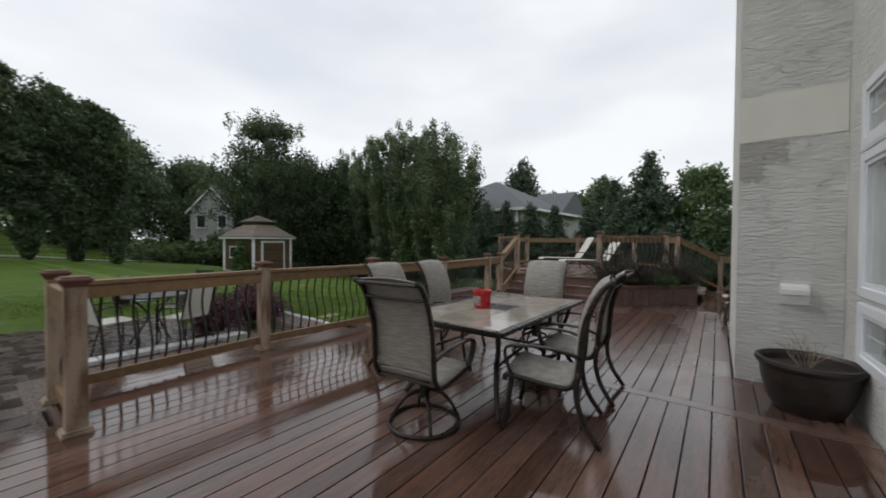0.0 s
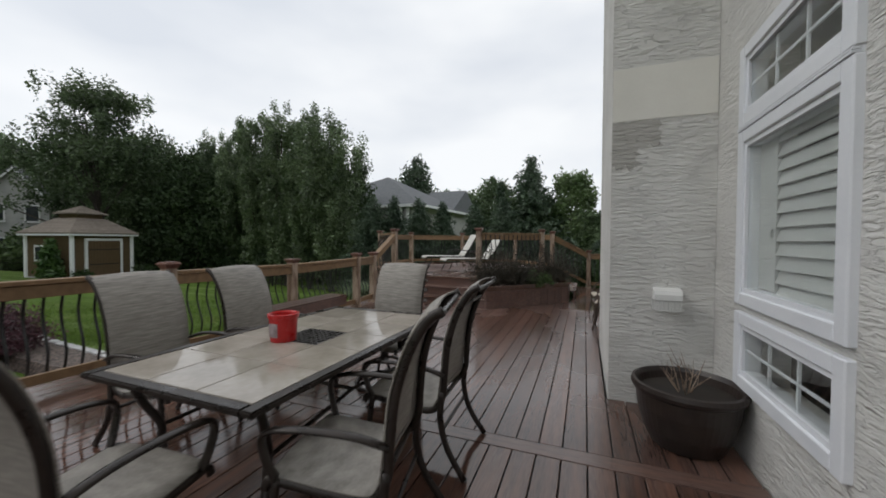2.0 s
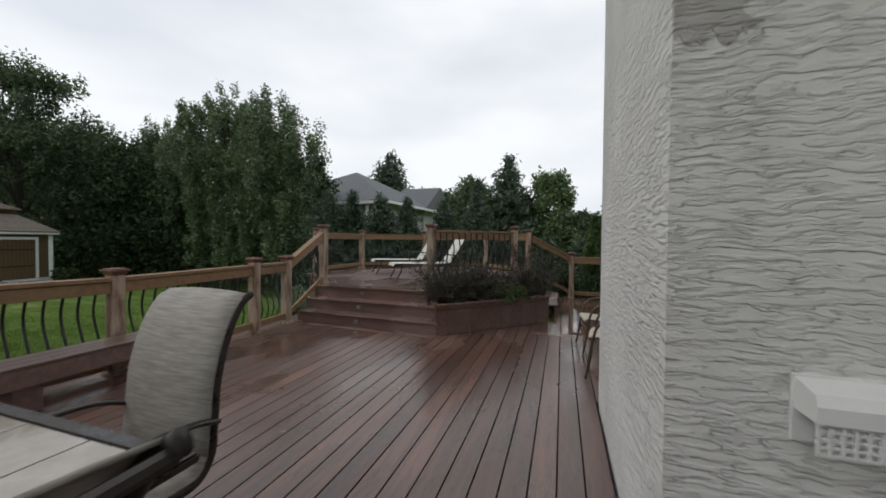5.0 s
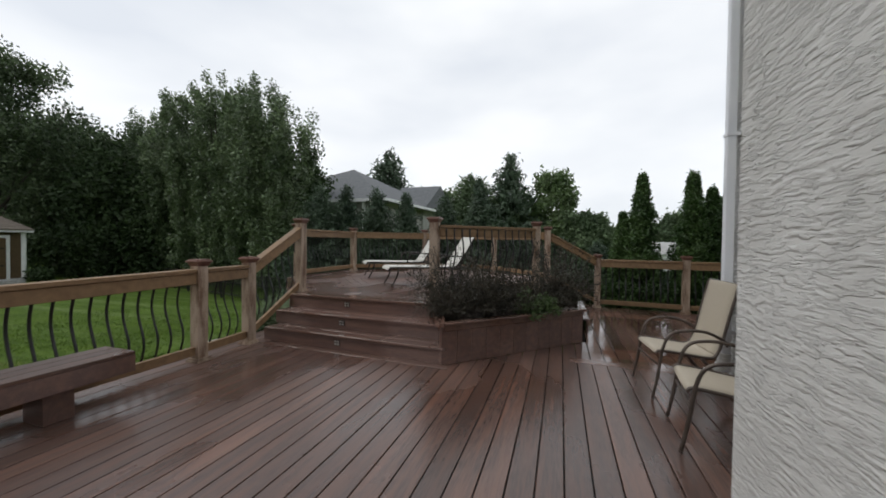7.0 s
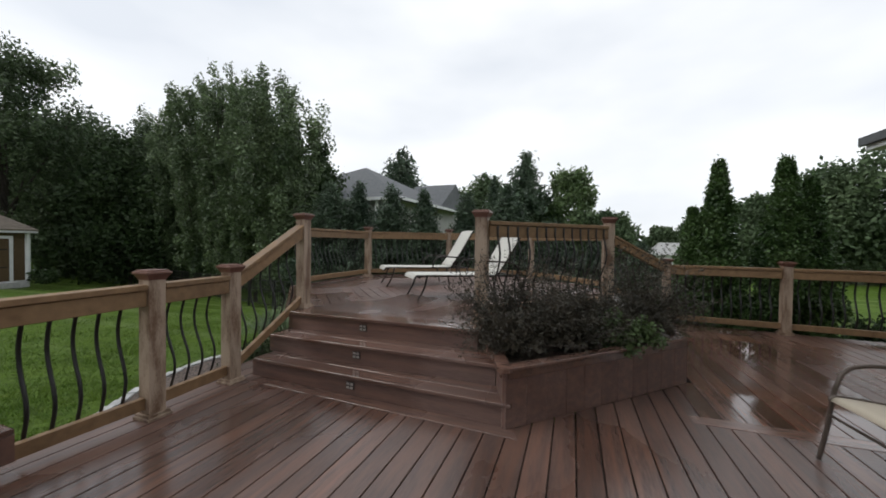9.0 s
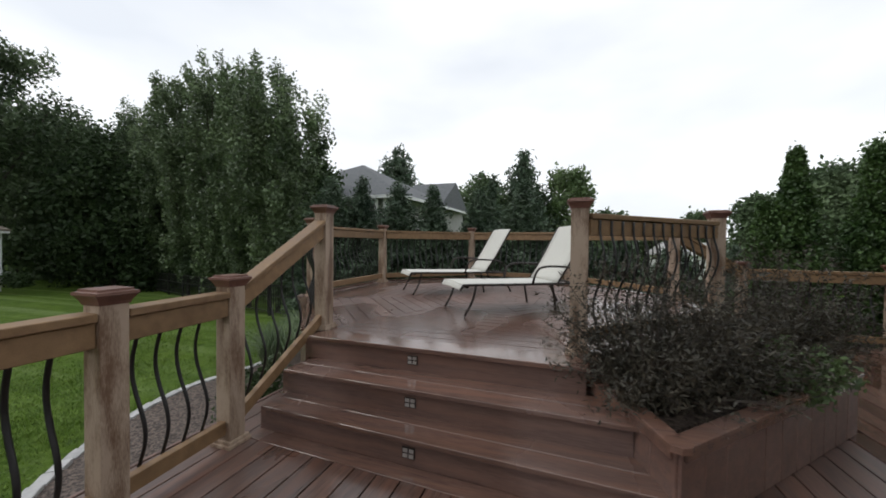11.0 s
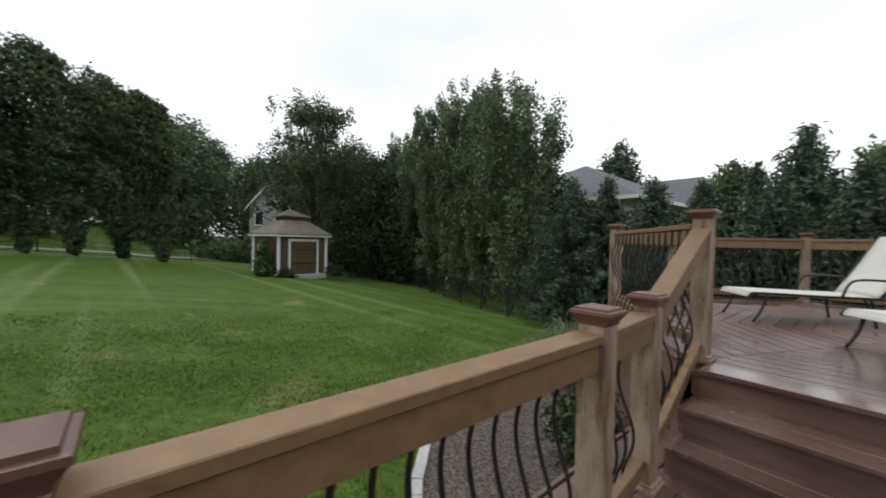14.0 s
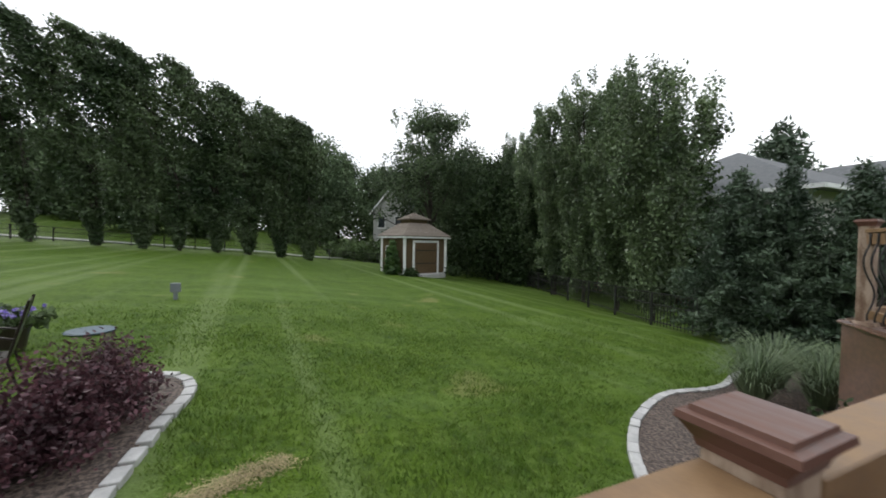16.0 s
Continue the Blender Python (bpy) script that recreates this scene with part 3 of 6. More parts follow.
def build_house():
    h = thing("house_wall", (0, 0, 0), "off-white trowelled stucco wall of the house, damp in places", "wall", kind="structure")
    bm = bmesh.new()
    x0, x1 = WX, WX + 0.28
    z0, z1 = SILLS[0][0], SILLS[2][1]
    cuts = [-9.0]
    for a, b in WINDOWS:
        cuts += [a, b]
    cuts.append(4.2)
    for k in range(0, len(cuts), 2):
        box((x0, cuts[k], -0.4), (x1, cuts[k + 1], WALL_TOP), bm=bm)
    for a, b in WINDOWS:
        box((x0, a, -0.4), (x1, b, z0), bm=bm)
        box((x0, a, z1), (x1, b, WALL_TOP), bm=bm)
        box((x0, a, SILLS[0][1] + 0.004), (x1, b, SILLS[1][0] - 0.004), bm=bm)
    part("wall_west", bm, M_stucco, h)
    part("wall_north", box((x1, 3.95, -0.4), (8.0, 4.2, WALL_TOP)), M_stucco, h)
    part("wall_south", box((x1, -9.0, -0.4), (8.0, -8.75, WALL_TOP)), M_stucco, h)
    part("chimney_breast", box((0, 0, -0.4), (WX - 0.002, 2.08, WALL_TOP)), M_stucco, h, "projecting stuccoed chimney breast")
    # plain box closing the room, its dimness painted into the surfaces
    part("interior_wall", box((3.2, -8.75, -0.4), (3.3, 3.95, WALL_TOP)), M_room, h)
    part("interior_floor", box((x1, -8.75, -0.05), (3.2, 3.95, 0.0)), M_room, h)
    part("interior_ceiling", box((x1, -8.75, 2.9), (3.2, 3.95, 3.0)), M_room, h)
    part("roof", box((-0.35 + 0.8, -9.3, WALL_TOP), (8.2, 4.6, WALL_TOP + 0.25)), M_shingle, h)
    # irregular repair patches on the end of the chimney breast
    rnd = random.Random(4)

    def patch(name, x0, x1, z0, z1, material, label, lift, ragged):
        n = 14
        edge = []
        for k in range(n):
            edge.append((x0 + (x1 - x0) * k / n, z0 + rnd.uniform(-ragged, ragged)))
        for k in range(n):
            edge.append((x1 + rnd.uniform(-ragged, ragged) * (x1 < 0.7), z0 + (z1 - z0) * k / n))
        for k in range(n + 1):
            edge.append((x1 + (x0 - x1) * k / n, z1 + rnd.uniform(-ragged, ragged) * 0.4))
        b = bmesh.new()
        fr = [b.verts.new((x, -lift, z)) for x, z in edge]
        bk = [b.verts.new((x, 0.001, z)) for x, z in edge]
        b.faces.new(fr)
        for k in range(len(edge)):
            b.faces.new((fr[k], fr[(k + 1) % len(edge)], bk[(k + 1) % len(edge)], bk[k]))
        part(name, b, material, h, label)
    patch("smooth_patch", 0.004, 0.765, 2.425, 2.87, M_patch, "smooth pale repair patch", 0.006, 0.004)
    patch("grey_patch", 0.004, 0.37, 2.20, 2.415, M_patch_grey, "damp grey repair patch", 0.005, 0.02)
    patch("grey_patch", 0.004, 0.21, 2.03, 2.215, M_patch_grey, "damp grey repair patch", 0.004, 0.03)
    return h


build_house()


def pane_grid(y0, y1, z0, z1, ny, nz, x, parent):
    for k in range(1, ny):
        y = y0 + (y1 - y0) * k / ny
        part("muntin", box((x, y - 0.008, z0), (x + 0.012, y + 0.008, z1)), M_vinyl, parent)
    for k in range(1, nz):
        z = z0 + (z1 - z0) * k / nz
        part("muntin", box((x + 0.002, y0, z - 0.008), (x + 0.010, y1, z + 0.008)), M_vinyl, parent)


def build_window(name, y0, y1):
    w = thing(name, (0, 0, 0), "tall white-framed window of three units with a drawn pale blind", "window", "stacked windows", "structure")
    for k, (z0, z1) in enumerate(SILLS):
        x = WX - 0.035
        t = 0.075
        fr = bmesh.new()
        box((x, y0 - 0.005, z0 - 0.005), (WX + 0.10, y0 + t, z1 + 0.005), bm=fr)
        box((x, y1 - t, z0 - 0.005), (WX + 0.10, y1 + 0.005, z1 + 0.005), bm=fr)
        box((x, y0 + t, z0 - 0.005), (WX + 0.10, y1 - t, z0 + t), bm=fr)
        box((x, y0 + t, z1 - t), (WX + 0.10, y1 - t, z1 + 0.005), bm=fr)
        bmesh.ops.bevel(fr, geom=list(fr.edges), offset=0.006, segments=1, affect="EDGES")
        part("window_frame", fr, M_vinyl, w)
        inner = bmesh.new()
        s = 0.03
        for lo, hi in (((y0 + t, z0 + t), (y0 + t + s, z1 - t)), ((y1 - t - s, z0 + t), (y1 - t, z1 - t)),
                       ((y0 + t + s, z0 + t), (y1 - t - s, z0 + t + s)), ((y0 + t + s, z1 - t - s), (y1 - t - s, z1 - t))):
            box((WX - 0.020, lo[0], lo[1]), (WX + 0.08, hi[0], hi[1]), bm=inner)
        part("sash", inner, M_vinyl, w)
        gl = part("pane", box((WX - 0.004, y0 + t + s, z0 + t + s), (WX + 0.002, y1 - t - s, z1 - t - s)), M_glass, w)
        gl.visible_shadow = False
        if k != 1:
            pane_grid(y0 + t + s, y1 - t - s, z0 + t + s, z1 - t - s, 3, 2, WX + 0.006, w)
        else:
            # wide louvres of an inside shutter beside a plain stile
            n, ya, yb = 12, y0 + 0.112, y1 - 0.36
            slat = box((-0.005, -(yb - ya) / 2, -0.041), (0.005, (yb - ya) / 2, 0.041), 0.003)
            me = mesh_of(slat, "slat", M_blind)
            for j in range(n):
                z = z0 + 0.125 + (z1 - z0 - 0.24) * j / (n - 1)
                shared("slat", me, w, pose(WX + 0.060, (ya + yb) / 2, z, 0, 17, 0))
            part("shutter_stile", box((WX + 0.045, y1 - 0.355, z0 + 0.112), (WX + 0.075, y1 - 0.29, z1 - 0.112), 0.005), M_blind, w)
            part("shutter_stile", box((WX + 0.055, y1 - 0.285, z0 + 0.112), (WX + 0.075, y1 - 0.112, z1 - 0.112), 0.004), M_blind, w)
            part("shutter_latch", box((WX + 0.033, y1 - 0.335, z0 + 0.43), (WX + 0.043, y1 - 0.315, z0 + 0.48), 0.003), M_steel, w)
    mid = bmesh.new()
    a, b = SILLS[1][1] + 0.006, SILLS[2][0] - 0.006
    box((WX - 0.012, y0, a), (WX + 0.10, y1, b), bm=mid)
    for k in range(2):
        z = a + (b - a) * (k + 0.5) / 2
        box((WX - 0.040, y0, z - 0.0045), (WX - 0.012, y1, z + 0.0045), bm=mid)
    part("mullion", mid, M_vinyl, w)


build_window("window_1", *WINDOWS[0])
build_window("window_2", *WINDOWS[1])


def build_downspout():
    d = thing("downspout", (0.70, 4.12, 0), "white metal downspout at the corner of the stucco wall", "downspout")
    part("pipe", box((-0.038, -0.04, 0.12), (0.038, 0.04, WALL_TOP), 0.012), M_vinyl, d)
    for z in (0.5, 2.4, 4.6):
        part("strap", box((-0.044, -0.047, z), (0.066, 0.047, z + 0.03)), M_vinyl, d)
    bend = smooth_path([(0, 0, 0.30), (-0.005, 0, 0.22), (-0.035, 0.01, 0.14), (-0.10, 0.03, 0.085), (-0.17, 0.05, 0.06)], 4)
    elbow = part("elbow", sweep(bend, 0.052, 0.052, 12), M_white_plastic, d, "white corrugated plastic elbow", smooth=True)
    for p, q in zip(bend[::2], bend[1::2]):
        part("rib", sweep([p, p.lerp(q, 0.7)], 0.060, 0.060, 12), M_white_plastic, elbow)


build_downspout()


def build_eave():
    e = thing("porch_eave", (0, 0, 0), "dark shingled porch eave with white soffit", "eave", kind="structure")
    part("roof_edge", prism([(2.38, 4.25), (9, 4.25), (9, 8.30), (2.38, 8.30)], 2.87, 2.99), M_shingle, e)
    part("soffit", prism([(2.44, 4.25), (9, 4.25), (9, 8.24), (2.44, 8.24)], 2.79, 2.868), M_trim, e)
    part("wall_porch", box((4.6, 7.75, -0.9), (9, 8.0, 2.788)), M_stucco, e)


build_eave()


def build_vent():
    v = thing("dryer_vent", (0.43, 0, 0.915), "white plastic louvred wall vent with a square grid", "vent")
    hood = bmesh.new()
    prof = [(0, 0.095), (-0.10, 0.075), (-0.115, 0.045), (-0.115, 0.0), (0, 0.0)]
    for sx in (-0.10, 0.094):
        a = [hood.verts.new((sx, y, z)) for y, z in prof]
        b = [hood.verts.new((sx + 0.006, y, z)) for y, z in prof]
        hood.faces.new(a[::-1]), hood.faces.new(b)
        for k in range(5):
            hood.faces.new((a[k], a[(k + 1) % 5], b[(k + 1) % 5], b[k]))
    for (ya, za), (yb, zb) in zip(prof[:3], prof[1:4]):
        q = [hood.verts.new(p) for p in ((-0.094, ya, za), (0.094, ya, za), (0.094, yb, zb), (-0.094, yb, zb))]
        r = [hood.verts.new((p.co.x, p.co.y + 0.004, p.co.z - 0.005)) for p in q]
        hood.faces.new(q), hood.faces.new(r[::-1])
        for k in range(4):
            hood.faces.new((q[k], q[(k + 1) % 4], r[(k + 1) % 4], r[k]))
    part("hood", hood, M_white_plastic, v)
    part("flange", box((-0.105, -0.012, -0.095), (0.105, -0.001, 0.1)), M_white_plastic, v)
    g = bmesh.new()
    for k in range(8):
        x = -0.092 + 0.184 * k / 7
        box((x - 0.004, -0.108, -0.085), (x + 0.004, -0.100, 0.0), bm=g)
    for k in range(5):
        z = -0.085 + 0.085 * k / 4
        box((-0.096, -0.106, z - 0.004), (0.096, -0.102, z + 0.004), bm=g)
    part("grid", g, M_white_plastic, v)


build_vent()


# ---------- railings ----------
def make_post_parts():
    s = 0.060
    shaft = mesh_of(box((-s, -s, 0), (s, s, 1.04), 0.006), "shaft", M_post)
    cap, ring = bmesh.new(), None
    for r0, r1, za, zb in ((0.064, 0.068, 1.005, 1.020), (0.068, 0.084, 1.020, 1.045), (0.084, 0.090, 1.045, 1.050), (0.090, 0.088, 1.050, 1.063), (0.088, 0.074, 1.063, 1.066), (0.074, 0.072, 1.066, 1.076)):
        lo = ring or [cap.verts.new((sx * r0, sy * r0, za)) for sx, sy in ((-1, -1), (1, -1), (1, 1), (-1, 1))]
        hi = [cap.verts.new((sx * r1, sy * r1, zb)) for sx, sy in ((-1, -1), (1, -1), (1, 1), (-1, 1))]
        if ring is None:
            cap.faces.new(lo[::-1])
        ring = hi
        for k in range(4):
            cap.faces.new((lo[k], lo[(k + 1) % 4], hi[(k + 1) % 4], hi[k]))
    cap.faces.new(ring)
    skirt = bmesh.new()
    for r, a, b in ((0.088, 0.0, 0.022), (0.078, 0.022, 0.042)):
        box((-r, -r, a), (r, r, b), 0.004, skirt) if a == 0 else box((-r, -r, a), (r, r, b), bm=skirt)
    return shaft, mesh_of(cap, "cap", M_cap), mesh_of(skirt, "base_trim", M_post)


POST = make_post_parts()
BAL_H = 0.90


def make_baluster():
    """Flat black bar, straight where it is screwed to the rails, swept in above and out below between them."""
    pts = [(0, 0, 0), (0, 0, 0.06)]
    for k in range(1, 12):
        f = k / 12
        pts.append((0, -0.050 * math.sin(2 * math.pi * f) * (1.0 if f < 0.5 else 0.85), 0.08 + 0.70 * f))
    pts += [(0, 0, 0.80), (0, 0, BAL_H)]
    return mesh_of(sweep(smooth_path(pts, 2), 0.0125, 0.0075, 6, side=(1, 0, 0)), "baluster", M_black, True)


BALUSTER = make_baluster()


def post(x, y, z=0.0, turn=0.0, tall=1.048):
    p = thing("rail_post", (x, y, z), "square weathered wooden railing post with a stepped brown cap", "post", "railing posts", turn=turn)
    for name, me in zip(("shaft", "cap", "base_trim"), POST):
        shared(name, me, p, Matrix.Diagonal((1, 1, tall if name != "base_trim" else 1, 1)))
    return p


def beam(p, q, half, z0, z1, dz):
    """A board from p to q (plan), `half` its half width, z0 to z1 at p and higher by dz at q."""
    d = Vector((q[0] - p[0], q[1] - p[1], 0)).normalized()
    s = Vector((-d.y, d.x, 0)) * half
    bm = bmesh.new()
    v = []
    for (x, y), h in ((p, 0.0), (q, dz)):
        for sg, z in ((-1, z0), (1, z0), (1, z1), (-1, z1)):
            v.append(bm.verts.new((x + sg * s.x, y + sg * s.y, z + h)))
    bm.faces.new(v[0:4][::-1]), bm.faces.new(v[4:8])
    for k in range(4):
        bm.faces.new((v[k], v[(k + 1) % 4], v[4 + (k + 1) % 4], v[4 + k]))
    bmesh.ops.bevel(bm, geom=list(bm.edges), offset=0.004, segments=1, affect="EDGES")
    return bm


def railing(p, q, zp=0.0, zq=0.0, label="weathered wooden railing with curved black metal balusters", inside=(-2.2, 0.5)):
    """A railing from post to post; the balusters are fixed to its outer face, away from the point `inside`."""
    r = thing("railing", (p[0], p[1], zp), label, "railing", "deck railings")
    d = Vector((q[0] - p[0], q[1] - p[1]))
    length = d.length
    u = d / length
    a, b = u * 0.062, u * (length - 0.062)
    dz = zq - zp
    k0 = dz * 0.062 / length
    dz2 = dz * (1 - 0.124 / length)
    part("top_board", beam(a, b, 0.060, 0.982 + k0, 1.022 + k0, dz2), M_lumber, r)
    part("top_rail", beam(a, b, 0.045, 0.862 + k0, 0.978 + k0, dz2), M_lumber, r)
    part("bottom_rail", beam(a, b, 0.024, 0.082 + k0, 0.172 + k0, dz2), M_lumber, r)
    out = Vector((u.y, -u.x))
    if out.dot(Vector(inside) - Vector(p)) > 0:
        out = -out
    pitch = 0.125
    n = max(1, int((length - 0.15) / pitch))
    ang = math.degrees(math.atan2(u.y, u.x)) + (180 if out.dot(Vector((-u.y, u.x))) < 0 else 0)
    for k in range(n):
        along = length / 2 + (k - (n - 1) / 2) * pitch
        w = u * along + out * 0.054
        shared("baluster", BALUSTER, r, pose(w.x, w.y, 0.075 + dz * along / length, 0, 0, ang))
    return r


P1, P2, P3, PZ, PA, PB = (-3.82, -4.36), (-4.81, -2.50), (-4.72, -0.72), (-4.695, 1.18), (-4.63, 2.90), (-4.69, 3.63)
OCT = [(-4.67, 4.60), (-2.475, 4.60), (-1.21, 5.88), (-1.10, 7.72), (-2.50, 9.42), (-4.52, 9.62), (-6.0, 8.26), (-6.0, 6.14)]
UP = 0.56
PF, PG, PH = (-0.09, 8.26), (1.49, 8.10), (3.05, 7.88)
P0 = (-4.68, -4.36)
for p in (P0, P1, P2, P3, PA, PB, PF, PG, PH):
    post(*p)
post(*PZ, tall=1.008)
railing(P0, P1, inside=(-4.2, -8.0))
for a, b in ((P0, P2), (P2, P3), (PA, PB), (PF, PG), (PG, PH)):
    railing(a, b)
railing(P3, PZ, 0.0, -0.03)
railing(PZ, PA, -0.03, 0.0)
for p in OCT:
    post(*p, UP)
for a, b in ((1, 2), (3, 4), (4, 5), (5, 6), (6, 7), (7, 0)):
    railing(OCT[a], OCT[b], UP, UP, inside=(-3.55, 7.05))
railing(PB, OCT[0], 0.0, UP, "sloping wooden stair railing with curved black balusters")
railing(PF, OCT[3], 0.0, UP, "sloping wooden stair railing with curved black balusters", inside=(-0.5, 6.0))


# ---------- steps and planter ----------
def build_steps():
    s = thing("deck_steps", (0, 0, 0), "three wet brown composite deck steps with small square lights", "steps", kind="structure")
    # front line of each step: left end and right end; the lower ones are a little askew
    lines = (((-4.60, 3.84), (-2.05, 3.70)), ((-4.60, 4.06), (-2.20, 3.985)), ((-4.60, 4.34), (-2.43, 4.29)))
    for k, (a, b) in enumerate(lines):
        a, b = Vector(a), Vector(b)
        u = (b - a).normalized()
        n = Vector((-u.y, u.x))
        z, top = UP * k / 3, UP * (k + 1) / 3
        part("riser", prism([a, b, b + n * 0.03, a + n * 0.03], z, top - 0.028), M_fascia, s)
        if k == 0:
            part("foot_board", prism([a - n * 0.135, b - n * 0.135 + u * 0.10, b - n * 0.004 + u * 0.04, a - n * 0.004], -0.015, 0.005, 0.003), M_deck_x, s)
        part("end_board", prism([b + n * 0.03 - u * 0.03, b + n * 0.03, (b.x, 4.56), (b.x - 0.03, 4.56)], z, top - 0.028), M_fascia, s)
        part("end_board", box((-4.648, a.y + 0.004, z), (-4.602, 4.70, top - 0.028)), M_fascia, s)
        if k < 2:
            for d0, d1 in ((-0.035, 0.132), (0.138, 0.32)):
                part("tread", prism([a + n * d0, b + n * d0 + u * 0.03, b + n * d1 + u * 0.03, a + n * d1], top - 0.027, top, 0.004), M_deck_x, s)
        f = ((-3.45, -3.55, -3.66)[k] - a.x) / (b.x - a.x)
        p = a.lerp(b, f)
        lamp = thing("step_light", (p.x, p.y, z + 0.088), "small square step light with a cross-barred steel face", "light", "step lights", turn=math.degrees(math.atan2(u.y, u.x)))
        part("plate", box((-0.042, -0.010, -0.034), (0.042, 0.0, 0.034), 0.003), M_pot, lamp)
        for sx in (-1, 1):
            for sz in (-1, 1):
                part("lens", box((sx * 0.02 - 0.015, -0.014, sz * 0.016 - 0.011), (sx * 0.02 + 0.015, -0.008, sz * 0.016 + 0.011)), M_steel, lamp)
    a, b = Vector(lines[2][0]), Vector(lines[2][1])
    u = (b - a).normalized()
    n = Vector((-u.y, u.x))
    part("nosing", prism([a - n * 0.035, b - n * 0.035 + u * 0.02, b + n * 0.21 + u * 0.02, a + n * 0.19], UP - 0.027, UP + 0.004, 0.004), M_deck_x, s)
    # side flight towards the back of the deck
    t = thing("side_steps", (0, 0, 0), "brown composite side steps beside the planter", "steps", kind="structure")
    for k in range(2):
        x = -0.42 - 0.32 * k
        top = UP * (k + 1) / 3
        part("tread", box((x - 0.34, 5.92, top - 0.026), (x + 0.02, 7.75, top), 0.005), M_deck, t)
        part("riser", box((x - 0.03, 5.92, UP * k / 3), (x, 7.75, top - 0.028)), M_fascia, t)


build_steps()


def build_planter():
    pl = thing("deck_planter", (0, 0, 0), "built-in brown board planter wrapped round the raised deck", "planter", kind="structure")
    outer = [(-2.07, 3.67), (-0.55, 5.22), (-0.55, 5.80), (-1.16, 5.84), (-2.46, 4.53), (-2.20, 4.05)]
    for k in range(len(outer)):
        p, q = Vector(outer[k]), Vector(outer[(k + 1) % len(outer)])
        n = max(1, round((q - p).length / 0.19))
        if k in (3,):
            continue
        for j in range(n):
            a, b = p.lerp(q, j / n), p.lerp(q, (j + 1) / n)
            d = (b - a).normalized() * 0.0015
            part("board", beam(a + d, b - d, 0.014, 0.0, 0.43, 0), M_fascia, pl)
        d = (q - p).normalized() * 0.02
        part("rim", beam(p + d, q - d, 0.05, 0.437, 0.462, 0), M_deck_x, pl)
        part("rim_band", beam(p + d, q - d, 0.030, 0.37, 0.434, 0), M_deck_x, pl)
        part("rim_corner", prism([(p.x + 0.062 * math.cos(a), p.y + 0.062 * math.sin(a)) for a in np.linspace(0, 2 * math.pi, 9)[:-1]], 0.431, 0.464), M_deck_x, pl)
    inner = [(-2.10, 3.86), (-0.63, 5.28), (-0.63, 5.72), (-1.16, 5.78), (-2.40, 4.50), (-2.16, 4.1)]
    part("soil", prism(inner, 0.30, 0.39), M_soil, pl)


build_planter()


# ---------- bench ----------
def build_bench():
    b = thing("deck_bench", (-4.43, 0.96, 0), "low wet brown composite bench along the railing", "bench")
    L = 1.06
    for k in range(3):
        x = -0.19 + 0.128 * k
        part("seat_board", box((x, -L, 0.375), (x + 0.124, L, 0.402), 0.004), M_deck, b)
    part("apron", box((0.165, -L, 0.235), (0.190, L, 0.373)), M_fascia, b)
    part("apron", box((-0.19, -L, 0.235), (-0.165, L, 0.373)), M_fascia, b)
    for y in (-L, L - 0.025):
        part("end_board", box((-0.164, y, 0.235), (0.164, y + 0.025, 0.373)), M_fascia, b)
    for y in (-0.60, 0.60):
        part("leg", box((-0.12, y - 0.09, 0), (0.12, y + 0.09, 0.372), 0.006), M_fascia, b)


build_bench()


